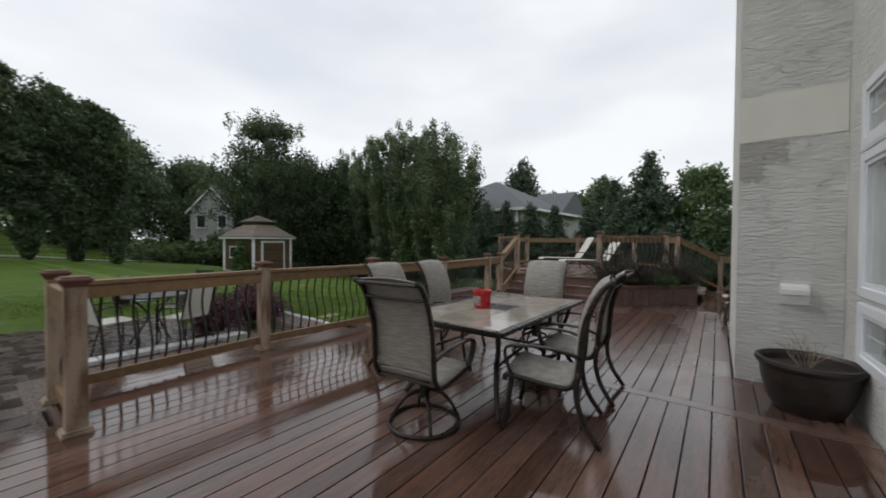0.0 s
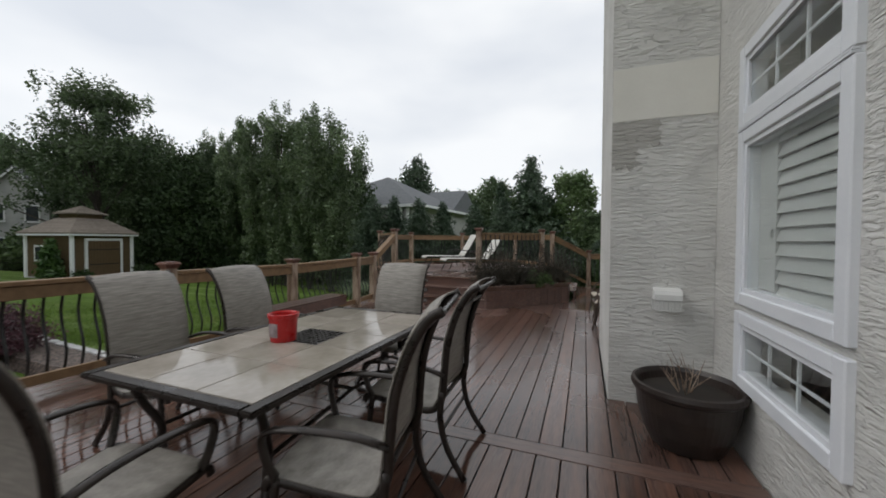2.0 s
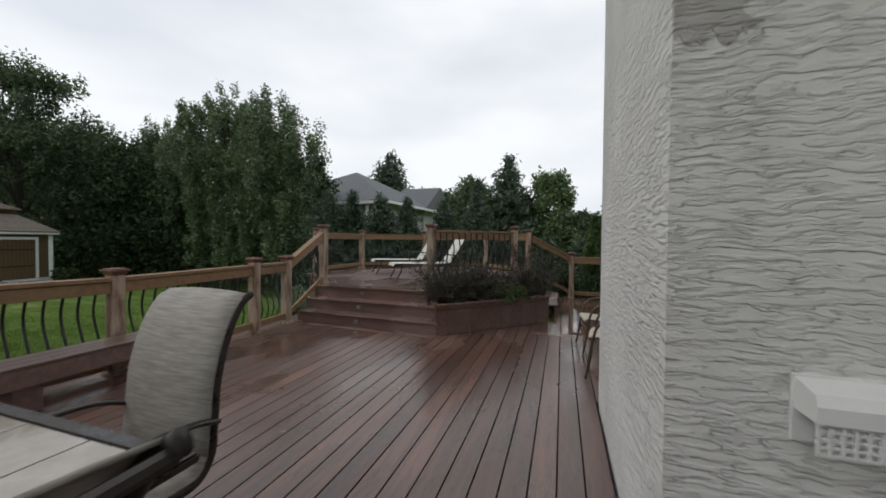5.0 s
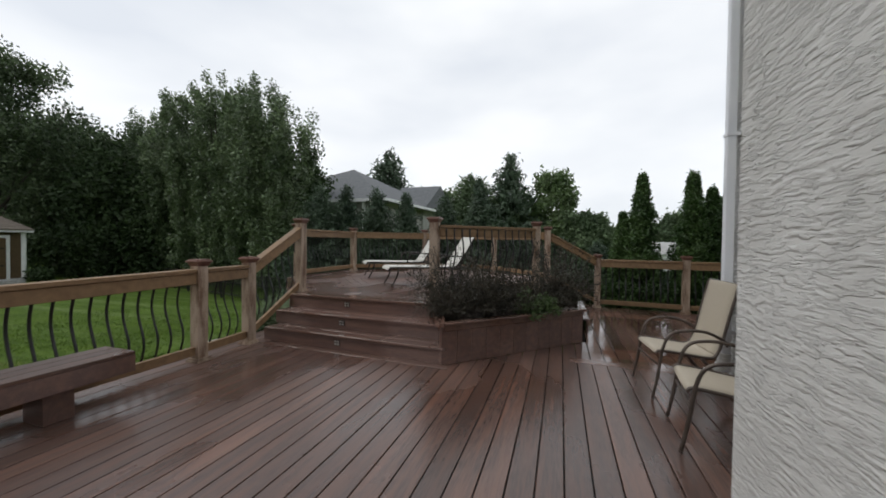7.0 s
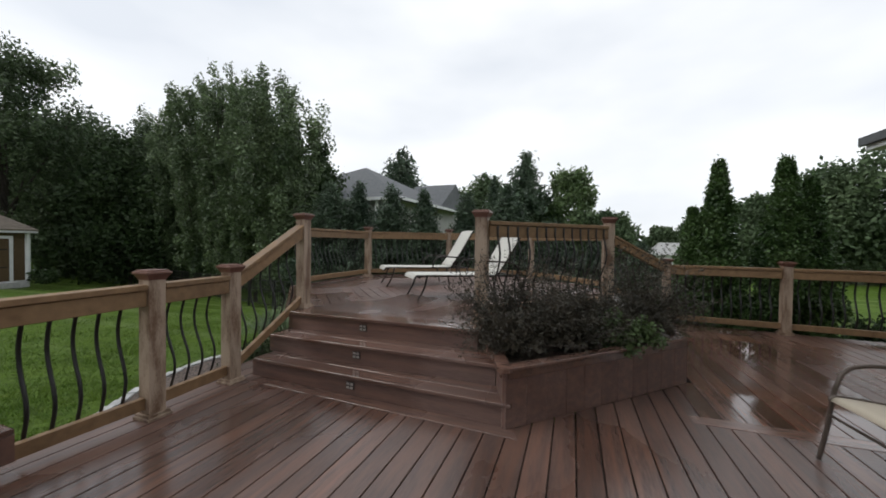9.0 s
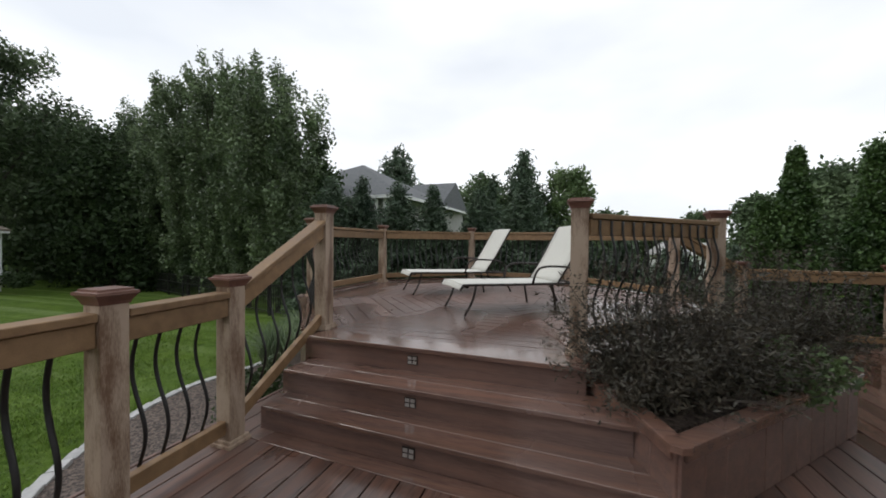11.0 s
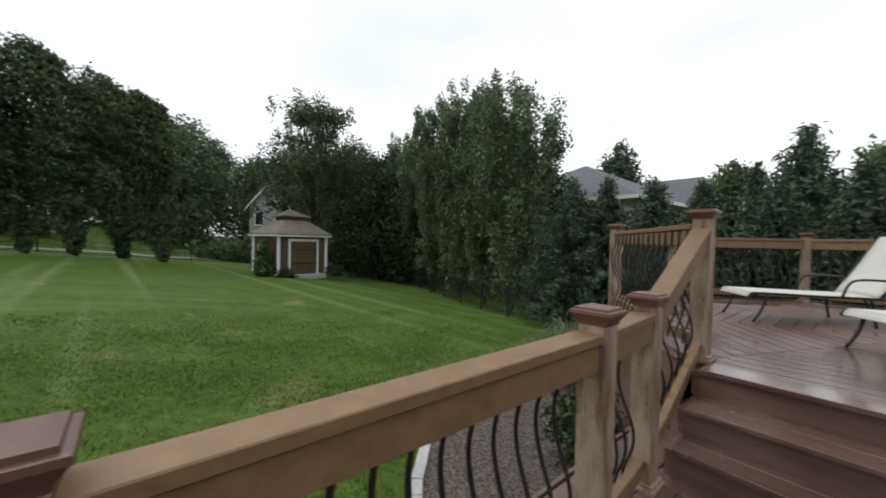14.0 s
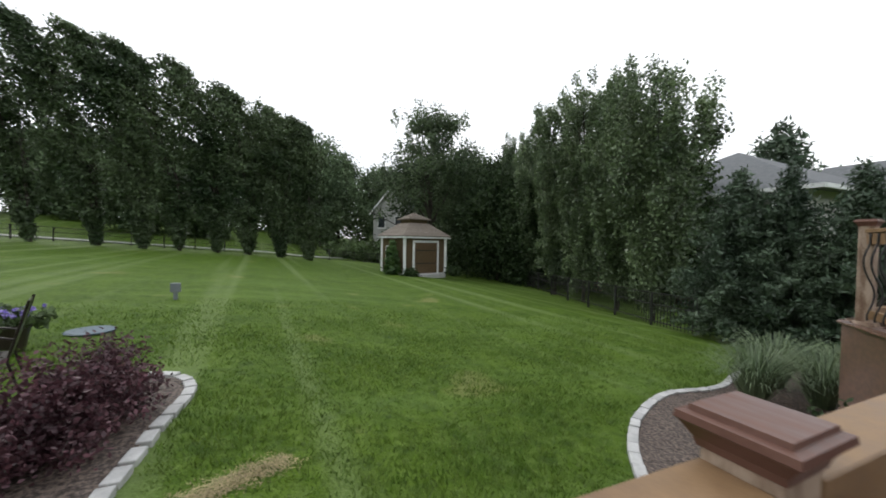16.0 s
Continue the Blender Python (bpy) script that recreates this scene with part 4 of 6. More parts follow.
# ---------- dining set ----------
def build_table():
    t = thing("patio_table", (-1.96, -1.50, 0), "rectangular patio table with wet beige tiles and dark metal frame", "table")
    hx, hy, z = 0.575, 1.0, 0.73
    fr = bmesh.new()
    w = 0.065
    for lo, hi in (((-hx, -hy), (-hx + w, hy)), ((hx - w, -hy), (hx, hy)), ((-hx + w, -hy), (hx - w, -hy + w)), ((-hx + w, hy - w), (hx - w, hy))):
        box((lo[0], lo[1], z - 0.032), (hi[0], hi[1], z), bm=fr)
    bmesh.ops.bevel(fr, geom=list(fr.edges), offset=0.008, segments=2, affect="EDGES")
    part("top_frame", fr, M_frame, t)
    part("apron", prism([(-hx + 0.05, -hy + 0.05), (hx - 0.05, -hy + 0.05), (hx - 0.05, hy - 0.05), (-hx + 0.05, hy - 0.05)], z - 0.055, z - 0.012), M_frame, t)
    xs = [-hx + w, -0.17, 0.17, hx - w]
    ys = [-hy + w, -0.53, -0.17, 0.17, 0.53, hy - w]
    for i in range(3):
        for j in range(5):
            if i == 1 and j == 2:
                continue
            part("tile", box((xs[i] + 0.003, ys[j] + 0.003, z - 0.011), (xs[i + 1] - 0.003, ys[j + 1] - 0.003, z - 0.001), 0.003), M_tile, t)
    g = bmesh.new()
    for k in range(9):
        p = -0.16 + 0.04 * k
        box((p - 0.007, -0.165, z - 0.010), (p + 0.007, 0.165, z - 0.003), bm=g)
        box((-0.165, p - 0.007, z - 0.0105), (0.165, p + 0.007, z - 0.0035), bm=g)
    part("centre_grate", g, M_frame, t, "black square-holed metal grate")
    for sx in (-1, 1):
        for sy in (-1, 1):
            pts = smooth_path([(sx * 0.46, sy * 0.86, z - 0.05), (sx * 0.43, sy * 0.80, 0.52), (sx * 0.38, sy * 0.74, 0.36), (sx * 0.42, sy * 0.80, 0.16), (sx * 0.48, sy * 0.88, 0.012)], 5)
            part("leg", sweep(pts, 0.022, 0.022, 8), M_frame, t, smooth=True)
        part("stretcher", sweep([(sx * 0.39, -0.75, 0.38), (sx * 0.33, 0, 0.41), (sx * 0.39, 0.75, 0.38)], 0.012), M_frame, t)
    part("crossbar", sweep([(-0.34, 0, 0.41), (0.34, 0, 0.41)], 0.012, side=(0, 0, 1)), M_frame, t)


build_table()


def build_bucket():
    b = thing("candle_bucket", (-2.06, -1.66, 0.728), "small red plastic candle bucket with a worn label", "bucket")
    b.matrix_basis = b.matrix_basis @ Matrix.Scale(1.14, 4)
    part("body", lathe([(0.066, 0.0), (0.070, 0.004), (0.078, 0.135), (0.085, 0.137), (0.086, 0.158), (0.080, 0.160), (0.074, 0.150), (0.066, 0.03), (0.01, 0.028)], 36), M_red, b, smooth=False)
    lab = bmesh.new()
    for k in range(10):
        a0, a1 = radians(-150 + 8 * k), radians(-150 + 8 * (k + 1))
        q = [lab.verts.new((r * math.cos(a), r * math.sin(a), z)) for a, r, z in ((a0, 0.0735, 0.03), (a1, 0.0735, 0.03), (a1, 0.0788, 0.11), (a0, 0.0788, 0.11))]
        lab.faces.new(q)
    part("label", lab, M_label, b, "faded red and white paper label")
    part("wax", lathe([(0.001, 0.0285), (0.064, 0.0285), (0.064, 0.07), (0.001, 0.072)], 24), M_blind, b)


build_bucket()

CHAIR_BACK = [(0.255, 0.395), (0.245, 0.425), (0.20, 0.432), (-0.05, 0.40), (-0.19, 0.40), (-0.235, 0.46), (-0.25, 0.60), (-0.27, 0.79), (-0.325, 0.97), (-0.395, 1.09), (-0.455, 1.13)]


def build_chair(swivel):
    label = "high-backed swivel patio chair with taupe sling and ring base" if swivel else "high-backed patio armchair with taupe sling and dark metal frame"
    c = thing("patio_chair", (0, 0, 0), label, "chair", "chairs round the table")
    seat = CHAIR_BACK[:6]
    back = CHAIR_BACK[5:]
    part("seat", strip(seat, -0.268, 0.268, 0.008, 0.012), M_sling, c, smooth=True)
    part("backrest", strip(back, -0.268, 0.268, 0.008, 0.02), M_sling, c, smooth=True)
    for sx in (-1, 1):
        pts = smooth_path([(sx * 0.262, y - 0.024 * (k > 4), z - 0.022 * (k <= 4)) for k, (y, z) in enumerate(CHAIR_BACK)], 4)
        part("side_rail", sweep(pts, 0.014, 0.020, 8), M_frame, c, smooth=True)
        arm = smooth_path([(sx * 0.275, -0.275, 0.60), (sx * 0.30, -0.14, 0.645), (sx * 0.305, 0.06, 0.655), (sx * 0.30, 0.21, 0.635), (sx * 0.295, 0.245, 0.585), (sx * 0.285, 0.225, 0.49), (sx * 0.27, 0.20, 0.425)], 5)
        part("armrest", sweep(arm, 0.024, 0.012, 8), M_frame, c, smooth=True)
    part("back_bar", sweep([(-0.26, -0.468, 1.112), (0.26, -0.468, 1.112)], 0.013, side=(0, 0, 1)), M_frame, c)
    part("back_bar", sweep([(-0.26, -0.372, 1.005), (0.0, -0.352, 0.992), (0.26, -0.372, 1.005)], 0.011, side=(0, 0, 1)), M_frame, c)
    part("seat_bar", sweep([(-0.26, 0.245, 0.40), (0.26, 0.245, 0.40)], 0.014, side=(0, 0, 1)), M_frame, c)
    part("seat_bar", sweep([(-0.26, -0.22, 0.40), (0.26, -0.22, 0.40)], 0.014, side=(0, 0, 1)), M_frame, c)
    if swivel:
        ring = [(0.27 * math.cos(2 * math.pi * k / 40), 0.27 * math.sin(2 * math.pi * k / 40), 0.016) for k in range(40)]
        part("ring_base", sweep(ring, 0.015, 0.015, 8, closed=True, side=(0, 0, 1)), M_frame, c, smooth=True)
        part("swivel_column", lathe([(0.035, 0.20), (0.04, 0.22), (0.04, 0.34), (0.06, 0.36), (0.06, 0.385)], 16), M_frame, c)
        for k in range(4):
            a = radians(45 + 90 * k)
            pts = smooth_path([(0.03 * math.cos(a), 0.03 * math.sin(a), 0.25), (0.13 * math.cos(a), 0.13 * math.sin(a), 0.22), (0.22 * math.cos(a), 0.22 * math.sin(a), 0.12), (0.265 * math.cos(a), 0.265 * math.sin(a), 0.02)], 4)
            part("spoke", sweep(pts, 0.014, 0.014, 7, side=(0, 0, 1)), M_frame, c, smooth=True)
        part("seat_plate", box((-0.24, -0.06, 0.375), (0.24, 0.06, 0.392)), M_frame, c)
    else:
        for sx in (-1, 1):
            fl = smooth_path([(sx * 0.27, 0.20, 0.43), (sx * 0.272, 0.215, 0.28), (sx * 0.275, 0.235, 0.12), (sx * 0.28, 0.26, 0.008)], 4)
            rl = smooth_path([(sx * 0.268, -0.262, 0.50), (sx * 0.27, -0.25, 0.34), (sx * 0.272, -0.295, 0.17), (sx * 0.28, -0.40, 0.008)], 4)
            part("leg", sweep(fl, 0.016, 0.02, 8), M_frame, c, smooth=True)
            part("leg", sweep(rl, 0.016, 0.02, 8), M_frame, c, smooth=True)
        part("stretcher", sweep([(-0.27, -0.255, 0.26), (0.27, -0.255, 0.26)], 0.011, side=(0, 0, 1)), M_frame, c)
    return c


CHAIRS_SWIVEL = [(-1.95, -2.70, 5), (-2.02, -0.42, 180)]
CHAIRS_FIXED = [(-1.22, -2.10, 102), (-1.255, -1.28, 93), (-2.88, -1.80, -86), (-2.82, -1.00, -84)]
first = build_chair(True)
first.matrix_basis = pose(CHAIRS_SWIVEL[0][0], CHAIRS_SWIVEL[0][1], 0, 0, 0, CHAIRS_SWIVEL[0][2])
for x, y, a in CHAIRS_SWIVEL[1:]:
    copy_thing(first, pose(x, y, 0, 0, 0, a))
first = build_chair(False)
first.matrix_basis = pose(CHAIRS_FIXED[0][0], CHAIRS_FIXED[0][1], 0, 0, 0, CHAIRS_FIXED[0][2])
for x, y, a in CHAIRS_FIXED[1:]:
    copy_thing(first, pose(x, y, 0, 0, 0, a))


# ---------- stacking chairs by the wall ----------
def build_stack_chair():
    c = thing("sling_chair", (0, 0, 0), "beige sling garden chair with brown bronze tube frame", "chair", "sling chairs by the wall")
    prof = [(0.27, 0.40), (0.24, 0.425), (0.10, 0.415), (-0.12, 0.39), (-0.19, 0.41), (-0.235, 0.52), (-0.29, 0.76), (-0.34, 0.97), (-0.355, 1.02)]
    part("seat", strip(prof[:5], -0.235, 0.235, 0.006, 0.015), M_sling_tan, c, smooth=True)
    part("backrest", strip(prof[4:], -0.235, 0.235, 0.006, 0.02), M_sling_tan, c, smooth=True)
    for sx in (-1, 1):
        part("side_rail", sweep(smooth_path([(sx * 0.247, y, z) for y, z in prof], 4), 0.013), M_bronze, c, smooth=True)
        loop = [(sx * 0.275, 0.30, 0.008), (sx * 0.275, 0.26, 0.22), (sx * 0.278, 0.225, 0.46), (sx * 0.285, 0.17, 0.58), (sx * 0.29, 0.06, 0.62), (sx * 0.285, -0.10, 0.615), (sx * 0.265, -0.235, 0.55), (sx * 0.25, -0.275, 0.50)]
        part("arm_leg", sweep(smooth_path(loop, 5), 0.013), M_bronze, c, smooth=True)
        rear = [(sx * 0.252, -0.08, 0.385), (sx * 0.262, -0.20, 0.24), (sx * 0.275, -0.38, 0.008)]
        part("rear_leg", sweep(smooth_path(rear, 4), 0.013), M_bronze, c, smooth=True)
    part("crossbar", sweep([(-0.27, 0.25, 0.30), (0.27, 0.25, 0.30)], 0.009, side=(0, 0, 1)), M_bronze, c)
    part("crossbar", sweep([(-0.25, -0.36, 1.02), (0.25, -0.36, 1.02)], 0.011, side=(0, 0, 1)), M_bronze, c)
    return c


STACK = [(0.25, 2.85, 84), (0.21, 3.77, 96)]
first = build_stack_chair()
first.matrix_basis = pose(STACK[0][0], STACK[0][1], 0, 0, 0, STACK[0][2])
copy_thing(first, pose(STACK[1][0], STACK[1][1], 0, 0, 0, STACK[1][2]))


# ---------- loungers on the raised deck ----------
def build_lounger():
    c = thing("sun_lounger", (0, 0, 0), "off-white sling sun lounger with raised back and dark frame", "lounger", "loungers on the raised deck")
    bed = [(0.98, 0.29), (0.95, 0.335), (0.88, 0.345), (0.30, 0.335), (-0.28, 0.33)]
    back = [(-0.27, 0.335), (-0.46, 0.60), (-0.67, 0.95), (-0.72, 1.02)]
    part("bed", strip(bed, -0.29, 0.29, 0.01, 0.015), M_sling_white, c, smooth=True)
    part("backrest", strip(back, -0.29, 0.29, 0.01, 0.015), M_sling_white, c, smooth=True)
    for sx in (-1, 1):
        part("bed_rail", sweep(smooth_path([(sx * 0.305, y, z - 0.005) for y, z in bed + [(-0.62, 0.325)]], 3), 0.014), M_frame, c, smooth=True)
        part("back_rail", sweep([(sx * 0.30, y, z) for y, z in back], 0.012), M_frame, c, smooth=True)
        for pts in (((0.80, 0.33), (0.84, 0.17), (0.93, 0.008)), ((-0.18, 0.33), (-0.21, 0.17), (-0.24, 0.008)), ((-0.58, 0.33), (-0.63, 0.17), (-0.72, 0.008))):
            part("leg", sweep(smooth_path([(sx * 0.31, y, z) for y, z in pts], 4), 0.014), M_frame, c, smooth=True)
        arm = [(sx * 0.33, 0.10, 0.33), (sx * 0.34, 0.06, 0.46), (sx * 0.345, -0.02, 0.525), (sx * 0.345, -0.25, 0.53), (sx * 0.335, -0.50, 0.50), (sx * 0.32, -0.60, 0.40), (sx * 0.31, -0.62, 0.33)]
        part("armrest", sweep(smooth_path(arm, 4), 0.013), M_frame, c, smooth=True)
    for y in (0.9, -0.2, -0.6):
        part("crossbar", sweep([(-0.305, y, 0.315), (0.305, y, 0.315)], 0.011, side=(0, 0, 1)), M_frame, c)
    return c


LOUNGERS = [(-3.04, 6.36, 128), (-4.16, 7.57, 128)]
first = build_lounger()
first.matrix_basis = pose(LOUNGERS[0][0], LOUNGERS[0][1], UP, 0, 0, LOUNGERS[0][2])
copy_thing(first, pose(LOUNGERS[1][0], LOUNGERS[1][1], UP, 0, 0, LOUNGERS[1][2]))


# ---------- pot ----------
def build_pot():
    p = thing("plant_pot", (0.46, -0.58, 0), "large dark brown plastic pot with dry leafless stems", "pot")
    part("body", lathe([(0.20, 0.0), (0.22, 0.01), (0.27, 0.12), (0.305, 0.26), (0.315, 0.36), (0.335, 0.375), (0.345, 0.40), (0.338, 0.425), (0.318, 0.43), (0.300, 0.40), (0.290, 0.34), (0.01, 0.335)], 48), M_pot, p, smooth=False)
    # soil in the near-black shade fill, so the pot looks dark and empty
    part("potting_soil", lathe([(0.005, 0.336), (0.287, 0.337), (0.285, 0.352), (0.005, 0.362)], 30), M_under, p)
    rnd = random.Random(8)
    for k in range(11):
        a, r = rnd.uniform(0, 6.28), rnd.uniform(0.01, 0.07)
        x, y = r * math.cos(a), r * math.sin(a)
        lean = rnd.uniform(0.06, 0.20)
        h = rnd.uniform(0.10, 0.30)
        pts = [(x, y, 0.35), (x + lean * 0.4 * math.cos(a), y + lean * 0.4 * math.sin(a), 0.36 + h * 0.5), (x + lean * math.cos(a + 0.4), y + lean * math.sin(a + 0.4), 0.36 + h)]
        stem = sweep(smooth_path(pts, 4), 0.0042, taper=0.3, sides=5)
        m = pts[1]
        for g in range(2):
            e = (m[0] + rnd.uniform(-0.06, 0.06), m[1] + rnd.uniform(-0.06, 0.06), m[2] + rnd.uniform(0.04, 0.10))
            sweep(smooth_path([m, ((m[0] + e[0]) / 2, (m[1] + e[1]) / 2, (m[2] + e[2]) / 2 - 0.008), e], 3), 0.0025, taper=0.4, sides=4, bm=stem)
        part("stem", stem, M_post, p)


build_pot()


# ---------- foliage ----------
def leaf_mesh(name, pts, size, material, seed, flat=0.0, long=1.7):
    """One mesh of many small leaf-shaped faces round the points."""
    rng = np.random.default_rng(seed)
    n = len(pts)
    nrm = rng.normal(size=(n, 3))
    nrm[:, 2] += flat
    nrm /= np.linalg.norm(nrm, axis=1)[:, None] + 1e-9
    a = np.cross(nrm, rng.normal(size=(n, 3)))
    a /= np.linalg.norm(a, axis=1)[:, None] + 1e-9
    b = np.cross(nrm, a)
    s = (size * rng.uniform(0.6, 1.35, n))[:, None]
    v = np.stack([pts - a * s * long / 2, pts + b * s * 0.45, pts + a * s * long / 2, pts - b * s * 0.45], 1).reshape(-1, 3)
    me = bpy.data.meshes.new(name)
    me.vertices.add(4 * n), me.loops.add(4 * n), me.polygons.add(n)
    me.vertices.foreach_set("co", v.astype(np.float32).ravel())
    me.loops.foreach_set("vertex_index", np.arange(4 * n, dtype=np.int32))
    me.polygons.foreach_set("loop_start", np.arange(0, 4 * n, 4, dtype=np.int32))
    me.materials.append(material)
    me.update(calc_edges=True)
    return me


def clumps(rng, centres, radius, each):
    """Points crowded round the centres, more of them near each clump's outside."""
    c = np.repeat(centres, each, 0)
    d = rng.normal(size=c.shape)
    d /= np.linalg.norm(d, axis=1)[:, None]
    r = radius * rng.uniform(0.25, 1.0, len(c)) ** 0.6
    return c + d * (r[:, None] if np.ndim(r) else r)


def limbs(h0, tips, r, material_name="limb", seed=0):
    """Trunk and limbs as tapered tubes to some of the crown's clumps."""
    bm = bmesh.new()
    top = max(t[2] for t in tips)
    hi = sorted(tips, key=lambda t: -t[2])[:3]
    tx, ty = sum(t[0] for t in hi) / 3, sum(t[1] for t in hi) / 3
    sweep(smooth_path([(0, 0, -0.1), (0.02, 0.01, h0), (0.05 + tx * 0.3, -0.03 + ty * 0.3, (h0 + top) * 0.5), (tx * 0.8, ty * 0.8, top * 0.88)], 4), r, r, 8, taper=0.15, bm=bm)
    for t in tips:
        z0 = h0 + (t[2] - h0) * 0.35
        sweep(smooth_path([(0, 0, z0), (t[0] * 0.45, t[1] * 0.45, z0 + (t[2] - z0) * 0.4), tuple(t)], 3), r * 0.32, r * 0.32, 5, taper=0.2, bm=bm)
    return bm


def tree(x, y, seed, height, radius, leaf, n_clumps, each, material, shape, label, lean=(0, 0), trunk=0.10, base=0.12, category="tree", group="", z=None, clump=0.16, name="tree"):
    rng = np.random.default_rng(seed)
    u = rng.uniform(0, 1, n_clumps) ** 0.9
    ang = rng.uniform(0, 2 * math.pi, n_clumps)
    if shape == "plumes":
        # many upswept leaders, each ending in a tuft of its own at the outside of the crown
        m = 17
        end_a = np.arange(m) * 2.4 + rng.uniform(-0.4, 0.4, m)
        end_r = radius * np.sqrt((np.arange(m) + 0.3) / m) * rng.uniform(0.85, 1.2, m)
        end_h = 1.0 - 0.42 * (end_r / radius) ** 1.6 * rng.uniform(0.05, 1.0, m) - rng.uniform(0, 0.05, m)
        who = rng.integers(0, m, n_clumps)
        s = 0.04 + 0.96 * u
        rr = end_r[who] * s ** 0.75
        c = np.stack([rr * np.cos(end_a[who]), rr * np.sin(end_a[who]), height * (base + (end_h[who] - base) * s)], 1)
        c += rng.normal(size=c.shape) * radius * np.array([0.11, 0.11, 0.12]) * (1.2 - 0.55 * s)[:, None]
    elif shape == "layered":
        # flat sprays of leaves on level limbs, with sky between them
        m = 44
        pu = np.sort(rng.uniform(0.02, 1.0, m)) ** 0.8
        pr = radius * np.interp(pu, [0, 0.4, 0.75, 1], [1.0, 1.05, 0.8, 0.25]) * np.sqrt(rng.uniform(0.1, 1.0, m))
        pa = np.arange(m) * 2.4
        who = rng.integers(0, m, n_clumps)
        u = pu[who]
        c = np.stack([pr[who] * np.cos(pa[who]), pr[who] * np.sin(pa[who]), height * (base + (1 - base) * u)], 1)
        c += rng.normal(size=c.shape) * radius * np.array([0.24, 0.24, 0.045])
    else:
        prof = {"teardrop": np.interp(u, [0, 0.06, 0.25, 0.6, 0.85, 1], [0.10, 0.34, 0.74, 1.0, 0.92, 0.35]),
                "windswept": np.interp(u, [0, 0.08, 0.25, 0.5, 0.75, 0.92, 1], [0.08, 0.30, 0.62, 0.95, 1.08, 0.78, 0.25]),
                "round": np.sin(np.clip(0.12 + 0.84 * u, 0, 1) * math.pi) ** 0.55,
                "spire": np.interp(u, [0, 0.15, 0.45, 0.75, 0.9, 1], [0.8, 1.0, 0.84, 0.44, 0.16, 0.0])}[shape]
        rr = radius * prof * np.sqrt(rng.uniform(0.12, 1.0, n_clumps)) * rng.uniform(0.78, 1.2, n_clumps)
        c = np.stack([rr * np.cos(ang), rr * np.sin(ang), height * (base + (1 - base) * u)], 1)
    c[:, 0] += lean[0] * u ** 1.5 * height
    c[:, 1] += lean[1] * u ** 1.5 * height
    pts = clumps(rng, c, radius * clump * 2.0, each)
    pts[:, 2] += rng.normal(size=len(pts)) * radius * (0.11 if shape == "plumes" else 0.08)
    if shape == "windswept":
        # each clump streams out to one side and up
        pull = rng.uniform(0, 1, len(pts)) ** 1.5
        pts += pull[:, None] * np.array([0.0, -1.5, 0.8]) * np.clip(pts[:, 2:] / (0.45 * height), 0.05, 1.2)
    zb = ground_z(x, y) if z is None else z
    t = thing(name, (x, y, zb), label, category, group)
    order = np.argsort(-c[:, 2])[:: max(1, n_clumps // 12)]
    part("trunk", limbs(height * base, c[order].tolist(), height * trunk * 0.16), M_bark, t, smooth=True)
    cr = new("crown", leaf_mesh("crown", pts, leaf, material, seed))
    cr.parent = t
    return t


def conifer(x, y, seed, height, radius, leaf, tiers, material, label, group="", z=None, gap=0.0, dense=1.0, bare=0.04, droop=0.25, name="conifer"):
    rng = np.random.default_rng(seed)
    pts = []
    for k in range(tiers):
        f = (k + rng.uniform(-0.3, 0.3)) / tiers
        f = min(max(f, 0.0), 0.985)
        zc = height * (bare + (1 - bare) * f)
        reach = radius * ((1 - f) ** 0.85) * rng.uniform(0.62, 1.2) + 0.02 * radius
        arms = max(4, int(11 * (1 - f * 0.5)))
        for j in range(arms):
            a = 2 * math.pi * (j + rng.uniform(-0.35, 0.35)) / arms
            rj = reach * rng.uniform(0.55, 1.2)
            m = max(3, int(dense * 16 * rj / leaf * 0.16) + 2)
            s = rng.uniform(0.08, 1.0, m) ** 0.7
            p = np.stack([np.cos(a) * s * rj, np.sin(a) * s * rj, zc - droop * s * rj + 0.28 * droop * s ** 3 * rj * 2], 1)
            p += rng.normal(size=p.shape) * np.array([1, 1, 0.8]) * (leaf * 0.55 + radius * 0.035)
            pts.append(p)
    tip = np.stack([np.zeros(14), np.zeros(14), height * (0.93 + 0.07 * np.linspace(0, 1, 14))], 1) + rng.normal(size=(14, 3)) * leaf * 0.2
    pts = np.concatenate([*pts, tip])
    t = thing(name, (x, y, ground_z(x, y) if z is None else z), label, "conifer", group)
    part("trunk", sweep([(0, 0, -0.1), (0, 0, height * 0.5), (0, 0, height * 0.97)], height * 0.016, sides=7, taper=0.15), M_bark, t)
    cr = new("crown", leaf_mesh("crown", pts, leaf, material, seed, 0.3, 3.4))
    cr.parent = t
    return t


